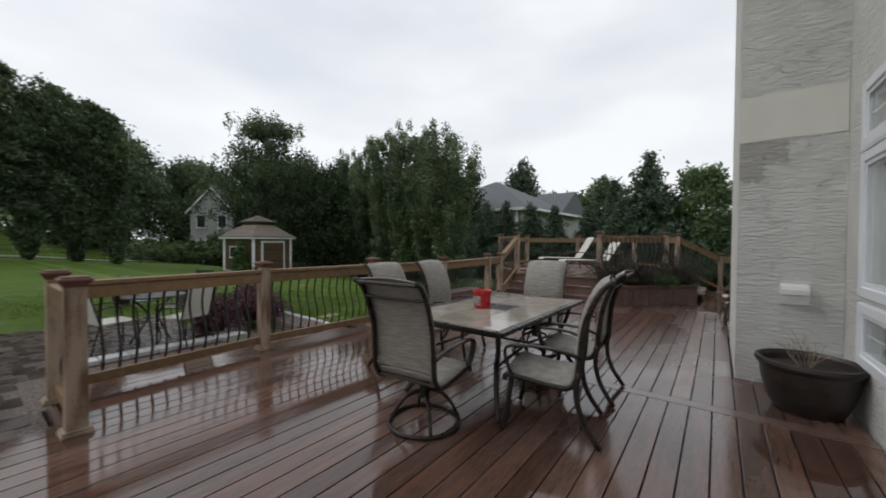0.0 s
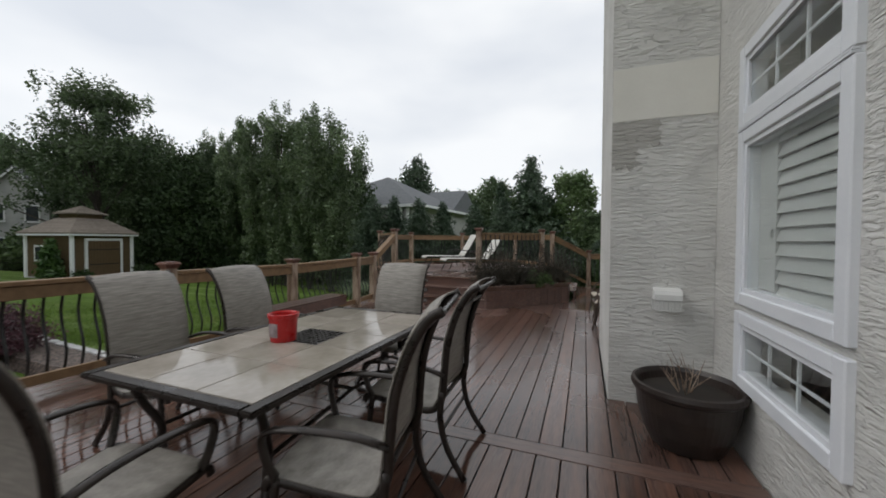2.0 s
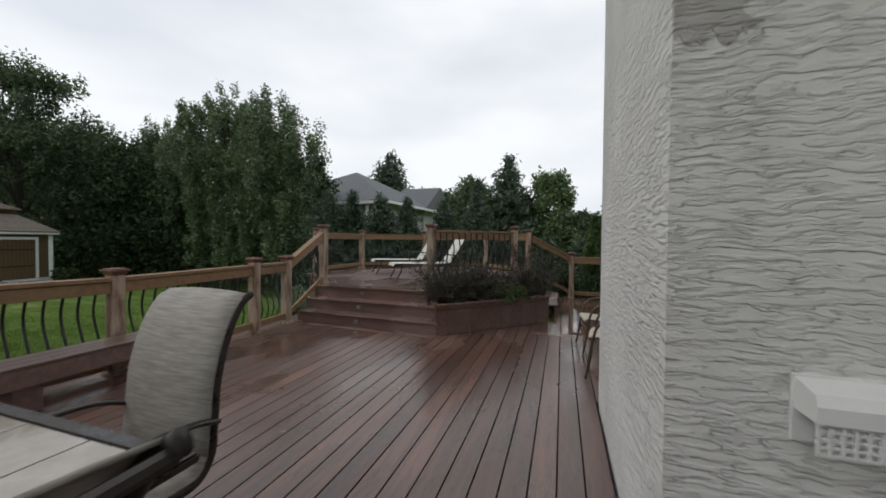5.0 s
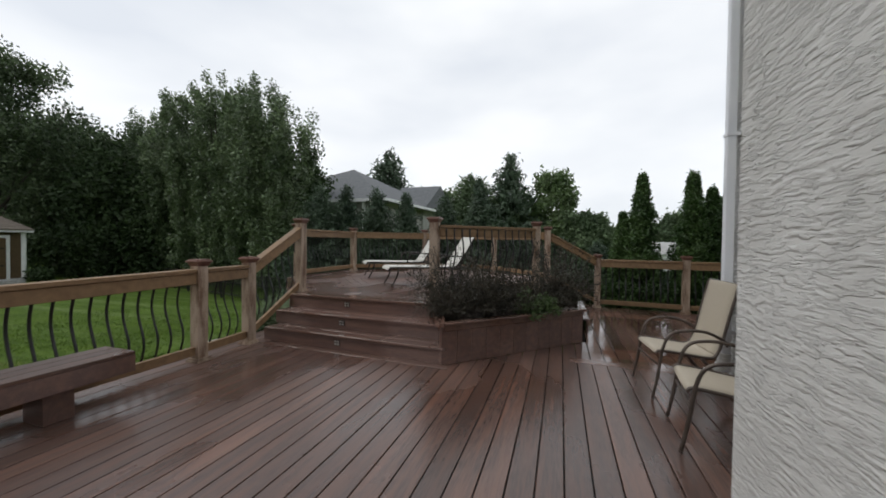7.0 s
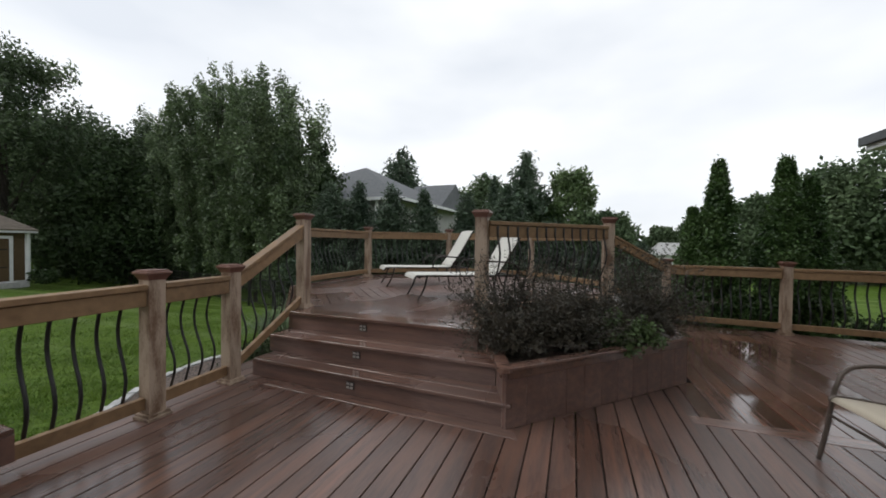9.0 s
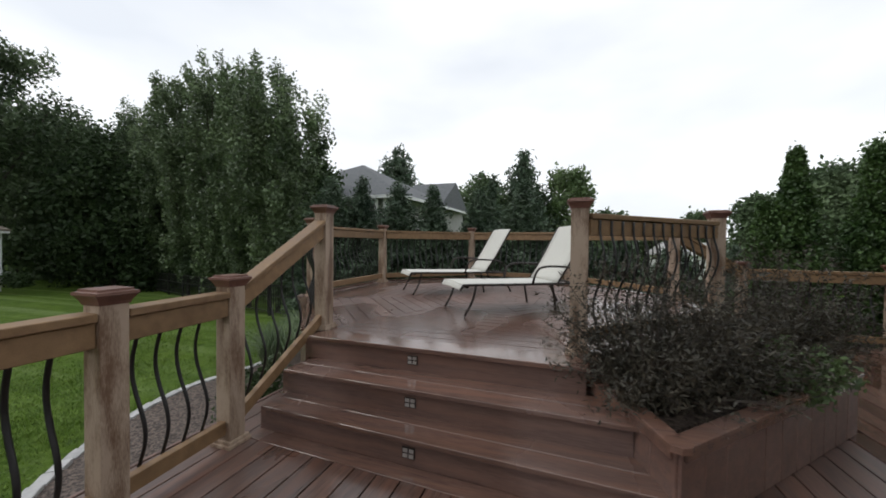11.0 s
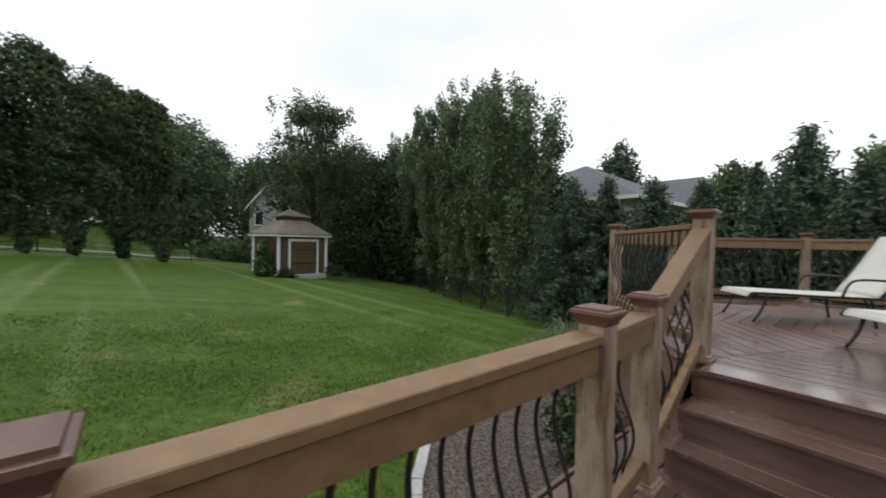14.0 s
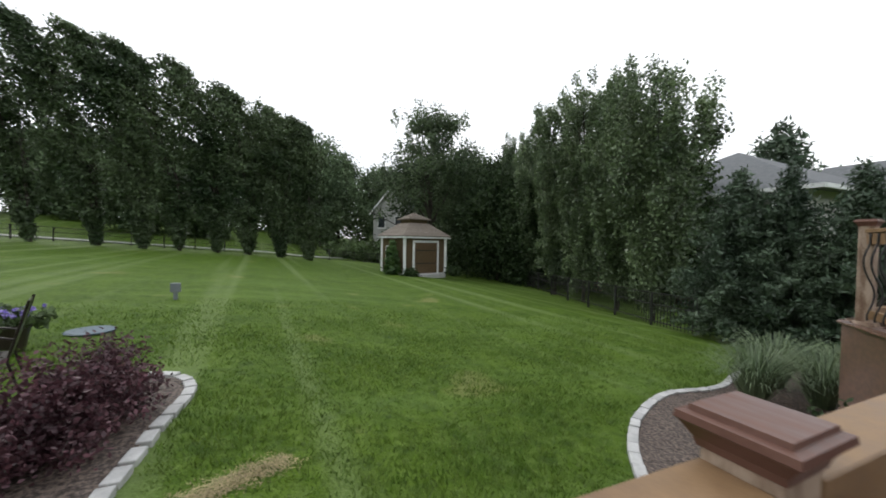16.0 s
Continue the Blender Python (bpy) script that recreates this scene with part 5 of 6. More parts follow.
def shrub(name, x, y, z, seed, rx, ry, h, leaf, count, material, label, category="shrub", spiky=0.25, long=1.7):
    """Many thin sprigs from one base, leafy along their outer part."""
    rng = np.random.default_rng(seed)
    k = max(24, count // 55)
    a = rng.uniform(0, 2 * math.pi, k)
    el = np.arcsin(rng.uniform(0.02, 1.0, k))
    reach = rng.uniform(0.62, 1.0 + spiky, k)
    end = np.stack([rx * np.cos(a) * np.cos(el) * reach, ry * np.sin(a) * np.cos(el) * reach, h * (0.15 + 0.85 * np.sin(el)) * reach], 1)
    s = rng.uniform(0.0, 1.0, (k, 55)) ** 0.55
    arch = (s * (1 - s))[:, :, None] * np.array([0, 0, 0.35 * h])
    pts = end[:, None, :] * s[:, :, None] + arch
    pts = pts.reshape(-1, 3) + rng.normal(size=(k * 55, 3)) * (0.05 * min(rx, h) + leaf * 0.5)
    pts[:, 2] = np.maximum(pts[:, 2], 0.02)
    t = thing(name, (x, y, z), label, category)
    bm = bmesh.new()
    for e in end[::2]:
        sweep(smooth_path([(0, 0, 0), (e[0] * 0.5, e[1] * 0.5, e[2] * 0.5 + 0.0875 * h), tuple(e)], 2), 0.0045, sides=4, taper=0.4, bm=bm)
    tagged(part("branch_tangle", bm, M_bark, t), kind="stuff")
    cr = new("foliage", leaf_mesh("foliage", pts, leaf, material, seed, 0.0, long))
    cr.parent = t
    return t


# row of columnar pears north of the lawn
for k, (x, y, h, r) in enumerate(((-14.0, 14.1, 10.0, 2.0), (-16.3, 14.8, 11.5, 1.75), (-19.0, 15.5, 12.1, 1.7), (-21.9, 16.1, 12.3, 1.7), (-25.8, 17.6, 12.3, 1.75), (-29.6, 18.9, 12.7, 1.8))):
    tree(x, y, 100 + k, h, r, 0.088, 420, 96, M_leaf_pear, "plumes", "tall narrow pear tree with upswept dark green crown", trunk=0.065, base=0.05, group="pear trees along the lawn", clump=0.080)
# row at the far side of the lawn, bent by the wind
for k, (y, h, bend) in enumerate(((3.4, 13.0, -0.02), (0.9, 13.6, -0.03), (-1.7, 14.2, -0.06), (-4.2, 15.4, -0.13), (-7.0, 15.8, -0.16), (-9.3, 16.0, -0.18), (-12.4, 16.2, -0.20), (-16.2, 16.4, -0.20), (-20.5, 16.6, -0.20), (-25, 16.8, -0.20))):
    tree(-42.0 + 0.3 * (k % 3), y, 140 + k, h * (0.97 if k < 3 else 1.01), 1.5, 0.16, 300, 72, M_leaf_row, "windswept", "tall windblown columnar tree with dark green crown", lean=(0.0, bend * 1.25), trunk=0.08, base=0.02, group="trees at the far side of the lawn", clump=0.12)
# trees behind the shed
tree(-37.2, 14.2, 171, 15.0, 4.6, 0.15, 760, 40, M_leaf_row, "layered", "tall loose-crowned tree behind the garden shed", base=0.10, trunk=0.14, clump=0.05)
for k, (x, y, h, r) in enumerate(((-30.5, 17.5, 8.5, 3.0), (-27.0, 18.2, 7.6, 2.6), (-33.5, 19.5, 10.5, 3.4), (-36, 23, 12, 4), (-29, 24, 11.5, 4), (-23, 22, 9.5, 3.2), (-18, 20.5, 8, 2.8))):
    tree(x, y, 180 + k, h, r, 0.17, 200, 75, M_leaf_dark, "round", "dense dark green broadleaf tree at the edge of the lawn", base=0.05, trunk=0.12, clump=0.17)
# clipped conifers behind the raised deck
for k, (x, y, h, r) in enumerate(((-10.6, 13.0, 5.2, 1.35), (-9.6, 13.5, 5.3, 1.3), (-8.2, 13.6, 5.1, 1.35), (-7.0, 13.9, 5.0, 1.25), (-5.4, 14.2, 4.9, 1.2), (-3.9, 14.4, 5.2, 1.25), (-2.2, 14.6, 3.7, 1.2), (-0.9, 14.2, 3.2, 1.2), (0.4, 13.8, 3.0, 1.2), (1.8, 13.6, 2.9, 1.2))):
    conifer(x, y, 200 + k, h, r * 1.4, 0.048, 60, M_needle, "dark green feathery conifer behind the raised deck", "conifer hedge", dense=1.5, droop=-0.25)
conifer(-8.6, 58.0, 231, 17.5, 8.6, 0.26, 44, M_needle, "tall spruce standing against the sky", dense=1.2)
conifer(-10.6, 44.0, 233, 11.6, 2.6, 0.20, 34, M_needle, "young spruce with open upswept branches", dense=0.8, droop=-0.1)
conifer(-22.6, 43.7, 232, 15.5, 7.6, 0.24, 34, M_needle, "tall dark fir behind the neighbouring house", dense=1.5, droop=0.1)
tree(-2.2, 60.0, 235, 14.0, 5.0, 0.36, 130, 70, M_leaf_light, "round", "pale green broad-crowned tree in the distance", base=0.10, clump=0.14)
tree(3.5, 64.0, 236, 6.4, 5.0, 0.40, 110, 60, M_leaf_wood, "round", "rounded green tree in the distance", base=0.06, clump=0.16)
# upright evergreens behind the back railing
for k, (x, y, h, r) in enumerate(((0.50, 9.1, 2.85, 0.40), (0.86, 9.0, 3.65, 0.50), (1.84, 9.0, 3.65, 0.50), (2.22, 9.1, 3.35, 0.46))):
    tree(x, y, 260 + k, h, r, 0.034, 620, 64, M_arb, "spire", "narrow upright arborvitae behind the railing", trunk=0.06, base=0.03, group="arborvitae", clump=0.12, z=-0.85, name="arborvitae", category="evergreen")


def build_woods():
    """Far woods closing the view on every side."""
    rng = np.random.default_rng(77)
    spots = []
    for k in range(26):
        spots.append((-62 - rng.uniform(0, 22), 48 - 4.0 * k + rng.uniform(-1.5, 1.5), rng.uniform(13.0, 16.0) if k < 14 else rng.uniform(10, 13)))
    spots += [(-41.0, 20.5, 12.0), (-50.0, 21.0, 13.5)]
    for k in range(18):
        spots.append((-58 + 3.6 * k, 48 + rng.uniform(0, 14) + 0.3 * k, rng.uniform(9, 13) if k < 14 else 7.5))
    for k in range(16):
        spots.append((6 + 4.2 * k, 62 - 2.4 * k + rng.uniform(-3, 3), (5.4, 5.6, 7.2, 9.0, 11.0)[k] + rng.uniform(-0.4, 0.4) if k < 5 else rng.uniform(12.5, 15)))
    for k in range(14):
        spots.append((62 - rng.uniform(0, 8), 20 - 6 * k, rng.uniform(11, 15)))
    for k in range(16):
        spots.append((58 - 8 * k, -60 - rng.uniform(0, 8), rng.uniform(11, 15)))
    for k, (x, y, h) in enumerate(spots):
        near = x < 40 and y > -45
        tree(x, y, 300 + k, h, h * 0.36, 0.30 if near else 0.45, 120 if near else 60, 100 if near else 45, M_leaf_wood, "round", "broadleaf woodland tree in the distance", base=0.03, trunk=0.12, group="distant woods", clump=0.17)


build_woods()
for k, (x, y, h, r) in enumerate(((-52, 9.0, 2.4, 3.0), (-50, 12.5, 2.0, 2.4), (-53, 15.5, 2.6, 3.0), (-47, 9.6, 1.5, 1.6), (-46.6, 13.4, 3.4, 2.6), (-47.2, 11.2, 2.6, 2.2))):
    shrub("garden_shrub", x, y, ground_z(x, y), 420 + k, r, r, h, 0.3, 1500, M_leaf_light, "rounded green garden shrub beyond the fence")


# ---------- garden shed ----------
def build_shed():
    cx, cy = -29.85, 9.7
    zb = ground_z(cx, cy)
    s = thing("garden_shed", (cx, cy, zb), "square cedar garden shed with tan two-tier hipped roof and plank doors", "shed", turn=11)
    R, top = 2.40, 2.78
    vert = [(math.cos(radians(45 + 90 * k)), math.sin(radians(45 + 90 * k))) for k in range(4)]
    part("wall", prism([(R * a, R * b) for a, b in vert], 0, top), M_shed_wood, s)
    part("plinth", prism([(R * a * 1.03, R * b * 1.03) for a, b in vert], -0.2, 0.18), M_stone, s)
    # roof tiers
    def tier(name, r0, z0, r1, z1):
        for k in range(4):
            (a, b), (c, d) = vert[k], vert[(k + 1) % 4]
            for j in range(9):
                f0, f1 = j / 9, (j + 1) / 9
                ra, rb = r0 + (r1 - r0) * f0, r0 + (r1 - r0) * f1
                za, zc = z0 + (z1 - z0) * f0, z0 + (z1 - z0) * f1
                bm = bmesh.new()
                v = [bm.verts.new(p) for p in ((ra * a, ra * b, za + 0.03), (ra * c, ra * d, za + 0.03), (rb * c, rb * d, zc + 0.01), (rb * a, rb * b, zc + 0.01),
                                               (ra * a, ra * b, za - 0.05), (ra * c, ra * d, za - 0.05), (rb * c, rb * d, zc - 0.05), (rb * a, rb * b, zc - 0.05))]
                for q in ((0, 1, 2, 3), (7, 6, 5, 4), (0, 4, 5, 1), (1, 5, 6, 2), (2, 6, 7, 3), (3, 7, 4, 0)):
                    bm.faces.new([v[i] for i in q])
                part(name, bm, M_shingle_tan, s)
    tier("shingle_course", 2.80, top, 1.12, top + 0.92)
    part("cupola", prism([(0.98 * a, 0.98 * b) for a, b in vert], top + 0.9, top + 1.25), M_shed_wood, s)
    tier("shingle_course", 1.30, top + 1.22, 0.05, top + 1.70)
    part("fascia", prism([(2.78 * a, 2.78 * b) for a, b in vert], top - 0.16, top - 0.055), M_trim, s)
    for k in range(4):
        a, b = vert[k]
        part("corner_trim", sweep([(R * a, R * b, 0.15), (R * a, R * b, top - 0.16)], 0.11, sides=8), M_trim, s)
    ap = R * math.cos(radians(45))
    door = part("door", box((ap - 0.05, -0.92, 0.2), (ap + 0.05, 0.92, 2.30)), M_shed_door, s, "brown plank double door")
    for y in np.linspace(-0.84, 0.84, 11):
        part("plank", box((ap + 0.05, y - 0.08, 0.22), (ap + 0.075, y + 0.078, 2.28)), M_shed_door, door)
    for z in (0.85, 1.75):
        part("strap_hinge", box((ap + 0.076, -0.84, z), (ap + 0.09, 0.84, z + 0.06)), M_black, door)
    for lo, hi in (((-1.07, 0.15), (-0.93, 2.47)), ((0.93, 0.15), (1.07, 2.47)), ((-0.93, 2.32), (0.93, 2.47))):
        part("door_trim", box((ap, lo[0], lo[1]), (ap + 0.09, hi[0], hi[1])), M_trim, s)
    m = Matrix.Rotation(radians(-90), 4, "Z") @ Matrix.Translation((0, -0.6, 0))
    win = part("window", box((ap, -0.42, 1.1), (ap + 0.05, 0.42, 2.05)), M_trim, s, at=m)
    part("pane", box((ap + 0.05, -0.32, 1.2), (ap + 0.06, 0.32, 1.95)), M_pane_dark, win)
    part("step_slab", box((ap + 0.1, -0.8, -0.1), (ap + 0.9, 0.8, 0.16)), M_stone, s)
    conifer(cx + 1.44, cy - 2.05, 440, 2.3, 0.55, 0.12, 24, M_arb, "small cone-shaped evergreen beside the shed door", dense=2.0, droop=-0.3)
    shrub("low_shrub", cx + 2.5, cy - 1.0, ground_z(cx, cy), 441, 0.6, 0.5, 0.45, 0.12, 700, M_leaf_dark, "low dark shrub beside the shed step")
    shrub("low_shrub", cx + 1.9, cy + 2.4, ground_z(cx, cy), 442, 0.7, 0.5, 0.6, 0.12, 700, M_leaf_dark, "low dark shrub beside the shed step")


build_shed()


# ---------- neighbouring houses ----------
def wall_window(parent, x, y, z, w, h, turn):
    m = pose(x, y, z, 0, 0, turn)
    win = part("window", box((-w / 2 - 0.1, -0.05, -0.1), (w / 2 + 0.1, 0.04, h + 0.1)), M_trim, parent, at=m)
    part("pane", box((-w / 2, -0.07, 0), (w / 2, -0.052, h)), M_pane_dark, win)
    part("sill", box((-w / 2 - 0.15, -0.14, -0.16), (w / 2 + 0.15, 0.04, -0.1)), M_trim, win)


def build_gable_house():
    x, y = -49.0, 13.5
    z = ground_z(x, y)
    h = thing("gabled_house", (x, y, z), "pale sided gabled house among trees", "house", turn=-34)
    W, D, E, A = 4.4, 9.0, 6.7, 9.4
    bm = bmesh.new()
    prof = [(-W / 2, 0), (W / 2, 0), (W / 2, E), (0, A), (-W / 2, E)]
    a = [bm.verts.new((0, p, q)) for p, q in prof]
    b = [bm.verts.new((-D, p, q)) for p, q in prof]
    bm.faces.new(a), bm.faces.new(b[::-1])
    for k in range(5):
        bm.faces.new((a[k], a[(k + 1) % 5], b[(k + 1) % 5], b[k]))
    part("wall", bm, M_siding, h)
    for s in (-1, 1):
        bm = bmesh.new()
        d = (A - E) / (W / 2)
        v = [bm.verts.new(p) for p in ((0.4, 0, A + 0.05), (-D - 0.3, 0, A + 0.05), (-D - 0.3, s * (W / 2 + 0.4), E - 0.4 * d + 0.05), (0.4, s * (W / 2 + 0.4), E - 0.4 * d + 0.05))]
        u = [bm.verts.new((q.co.x, q.co.y, q.co.z + 0.2)) for q in v]
        bm.faces.new(v), bm.faces.new(u[::-1])
        for k in range(4):
            bm.faces.new((v[k], v[(k + 1) % 4], u[(k + 1) % 4], u[k]))
        part("roof", bm, M_shingle, h)
        part("rake_board", beam((0.42, 0), (0.42, s * (W / 2 + 0.4)), 0.05, A - 0.15, A + 0.1, -(A - E) - 0.4 * d), M_trim, h)
    for zz in (1.6, 4.6):
        for p in (-1.1, 1.1):
            wall_window(h, 0.02, p, zz, 0.8, 1.4, 90)


build_gable_house()


def hip(bm, x0, x1, y0, y1, z0, z1, inset):
    v = [bm.verts.new(p) for p in ((x0, y0, z0), (x1, y0, z0), (x1, y1, z0), (x0, y1, z0), (x0 + inset, (y0 + y1) / 2, z1), (x1 - inset, (y0 + y1) / 2, z1))]
    for q in ((0, 1, 5, 4), (1, 2, 5), (2, 3, 4, 5), (3, 0, 4), (3, 2, 1, 0)):
        bm.faces.new([v[k] for k in q])


def build_hip_house():
    h = thing("hip_roofed_house", (-17.8, 27.5, ground_z(-17, 27)), "neighbouring house with grey shingled hip roof and pale walls", "house", turn=-2)
    zb = ground_z(-17, 27)
    e, a = 4.1 - zb, 7.5 - zb
    bm = bmesh.new()
    hip(bm, -7.0, 6.4, -6.2, 6.6, e, a, 6.62)
    part("roof", bm, M_shingle, h)
    bm = bmesh.new()
    prof = [(1.2, e), (9.0, e), (5.1, 6.55 - zb)]
    p0 = [bm.verts.new((2.0, y, z)) for y, z in prof]
    p1 = [bm.verts.new((6.0, y, z)) for y, z in prof]
    bm.faces.new(p0), bm.faces.new(p1[::-1])
    for k in range(3):
        bm.faces.new((p0[k], p0[(k + 1) % 3], p1[(k + 1) % 3], p1[k]))
    part("wing_roof", bm, M_shingle, h)
    part("wall", box((-6.3, -5.6, -0.5), (5.4, 6.0, e - 0.002)), M_siding, h)
    part("wing_wall", box((4.0, 1.9, -0.5), (5.6, 8.4, e - 0.003)), M_siding, h)
    part("brick_wall", box((-6.32, -5.66, -0.5), (5.42, -5.605, 1.6)), M_siding_tan, h)
    part("gutter", box((-7.1, -6.33, e - 0.16), (6.5, -6.2, e + 0.02)), M_trim, h)
    part("gutter", box((6.4, -6.2, e - 0.16), (6.52, 6.6, e + 0.02)), M_trim, h)
    for x in (-4.5, -2.0, 0.8, 3.6):
        wall_window(h, x, -5.62, 1.9, 1.0, 1.5, 0)
    for x in (5.2, 4.6):
        part("porch_post", box((x, -6.1, 0), (x + 0.16, -5.94, e - 0.16)), M_trim, h)


build_hip_house()


def build_far_barn():
    b = thing("far_garage", (9.5, 46.0, ground_z(9, 46)), "low white garage far beyond the back railing", "garage")
    part("wall", box((-3, -2, 0), (3, 2, 2.6)), M_trim, b)
    bm = bmesh.new()
    hip(bm, -3.4, 3.4, -2.4, 2.4, 2.6, 3.9, 1.0)
    part("roof", bm, M_siding, b)
    wall_window(b, 0, -2.0, 1.0, 1.2, 1.0, 0)


build_far_barn()


# ---------- garden beds, patio, small things outside ----------
def bed(name, edge, inner, label):
    b = thing(name, (0, 0, 0), label, "garden bed", kind="structure")
    bm = bmesh.new()
    poly = edge + inner
    cell = 0.08
    rnd = random.Random(21)

    def inside(x, y):
        odd = False
        for (xa, ya), (xb, yb) in zip(poly, poly[1:] + poly[:1]):
            if (ya > y) != (yb > y) and x < xa + (xb - xa) * (y - ya) / (yb - ya):
                odd = not odd
        return odd
    grid = {}

    def corner(i, j):
        if (i, j) not in grid:
            grid[i, j] = bm.verts.new((i * cell, j * cell, ground_z(i * cell, j * cell) + 0.030 + rnd.uniform(-0.012, 0.012)))
        return grid[i, j]
    for i in range(int(min(p[0] for p in poly) / cell) - 1, int(max(p[0] for p in poly) / cell) + 1):
        for j in range(int(min(p[1] for p in poly) / cell) - 1, int(max(p[1] for p in poly) / cell) + 1):
            if inside((i + 0.5) * cell, (j + 0.5) * cell):
                bm.faces.new((corner(i, j), corner(i + 1, j), corner(i + 1, j + 1), corner(i, j + 1)))
    part("mulch", bm, M_soil, b)
    path = smooth_path([(x, y, 0) for x, y in edge], 16)
    acc, last = 0.0, path[0]
    stone = mesh_of(box((-0.098, -0.055, -0.06), (0.098, 0.055, 0.085), 0.012), "edging_stone", M_stone)
    rnd = random.Random(len(edge))
    for p, q in zip(path, path[1:]):
        acc += (q - p).length
        if acc >= 0.205:
            acc = 0.0
            m = (last + q) / 2
            d = q - last
            shared("edging_stone", stone, b, pose(m.x, m.y, ground_z(m.x, m.y) - 0.03 + rnd.uniform(-0.006, 0.006), 0, 0, math.degrees(math.atan2(d.y, d.x)) + rnd.uniform(-3, 3)))
            last = q
    return b


bed("planting_bed", [(-5.1, 2.5), (-5.7, 2.75), (-6.2, 3.1), (-6.57, 3.45), (-6.97, 3.87), (-7.45, 4.61), (-7.83, 5.72), (-7.75, 6.88), (-8.1, 8.2), (-8.0, 9.6)], [(-5.5, 10.2), (-4.9, 6.0), (-4.9, 3.0)], "mulched planting bed edged with pale granite blocks")
bed("planting_bed", [(-5.6, -0.62), (-6.6, -0.55), (-7.3, -0.50), (-8.1, -0.44), (-8.9, -0.36), (-9.35, -0.62), (-9.45, -1.2), (-9.9, -1.75)], [(-7.6, -2.2), (-6.0, -2.0)], "mulched bed with a purple shrub edged with granite blocks")


def ornamental_grass(x, y, seed, h, n):
    rng = np.random.default_rng(seed)
    bm = bmesh.new()
    for k in range(n):
        a = rng.uniform(0, 2 * math.pi)
        lean = rng.uniform(0.15, 1.0) * h * 0.95
        top = h * rng.uniform(0.55, 1.0)
        r0 = rng.uniform(0, 0.12)
        d = Vector((math.cos(a), math.sin(a), 0))
        s = Vector((-d.y, d.x, 0)) * 0.006
        p = [d * r0, d * (r0 + lean * 0.35) + Vector((0, 0, top * 0.75)), d * (r0 + lean * 0.75) + Vector((0, 0, top)), d * (r0 + lean) + Vector((0, 0, top * 0.86))]
        v = [(bm.verts.new(q - s * f), bm.verts.new(q + s * f)) for q, f in zip(p, (1, 1, 0.7, 0.15))]
        for (a0, b0), (a1, b1) in zip(v, v[1:]):
            bm.faces.new((a0, b0, b1, a1))
    t = thing("ornamental_grass", (x, y, ground_z(x, y)), "arching clump of pale ornamental grass in the mulch", "grass clump", "ornamental grasses")
    part("blades", bm, M_ornamental, t)


for k, (x, y, h) in enumerate(((-7.2, 6.7, 0.85), (-7.5, 7.9, 0.9), (-6.8, 7.6, 0.8), (-7.1, 9.0, 0.8))):
    ornamental_grass(x, y, 500 + k, h, 420)
shrub("bed_shrub", -5.7, 4.9, -0.80, 512, 0.45, 0.5, 0.7, 0.04, 2600, M_leaf_dark, "dark green shrub in the mulch bed")
shrub("barberry", -8.15, -0.98, -0.22, 520, 0.95, 0.45, 0.62, 0.026, 15000, M_barberry, "purple-leaved barberry bush spilling over the bed")
shrub("barberry", -7.6, -1.35, -0.20, 521, 0.6, 0.5, 0.62, 0.026, 9000, M_barberry, "purple-leaved barberry bush beside the patio")
shrub("dark_bush", -7.05, -2.2, -0.18, 522, 0.42, 0.40, 0.6, 0.03, 6000, M_barberry, "dark purple rounded bush beside the patio")

for k, (x, y, r, h) in enumerate(((-0.25, 9.3, 0.5, 1.5), (3.3, 9.6, 0.5, 0.9))):
    shrub("hedge_shrub", x, y, -0.85, 524 + k, r, r, h, 0.05, 5200, M_leaf_dark, "dark green rounded shrub behind the back railing")

# plants in the built-in planter
for k, (x, y, rx, h) in enumerate(((-2.10, 4.18, 0.44, 0.62), (-1.72, 4.50, 0.38, 0.56), (-1.30, 4.92, 0.28, 0.40), (-0.90, 5.34, 0.42, 0.66))):
    shrub("planter_shrub", x, y, 0.385, 530 + k, rx, rx * 0.85, h, 0.0105, 13500, M_shrub, "dusky reddish-green shrub filling the planter", spiky=0.75, long=3.4)
shrub("fern", -1.16, 4.74, 0.385, 540, 0.30, 0.28, 0.34, 0.026, 2900, M_leaf_light, "bright green fern spilling over the planter rim")


def build_patio():
    p = thing("patio", (0, 0, 0), "wet grey-brown paved patio below the deck", "patio", kind="structure")
    z = -0.17
    part("bedding", prism([(-9.6, -8.8), (-4.13, -8.8), (-4.13, -4.42), (-5.06, -4.42), (-5.06, -2.4), (-5.95, -2.3), (-9.6, -2.3)], z - 0.12, z - 0.008), M_soil, p)
    rnd = random.Random(3)
    me = mesh_of(box((-0.148, -0.098, -0.05), (0.148, 0.098, 0.0), 0.006), "paver", M_paver)
    x = -9.4
    while x < -4.3:
        y = -7.4 + (0.1 if int(round(x / 0.3)) % 2 else 0)
        while y < -2.4:
            if x < -6.1 or y < -4.5:
                shared("paver", me, p, pose(x, y, z + rnd.uniform(-0.002, 0.002), 0, 0, rnd.uniform(-0.5, 0.5)))
            y += 0.2
        x += 0.3
    stone = mesh_of(box((-0.12, -0.143, -0.1), (0.12, 0.143, 0.05), 0.012), "kerb_stone", M_stone)
    for k in range(7):
        shared("kerb_stone", stone, p, pose(-6.45, -3.95 + 0.3 * k, z, 0, 0, 0))


build_patio()


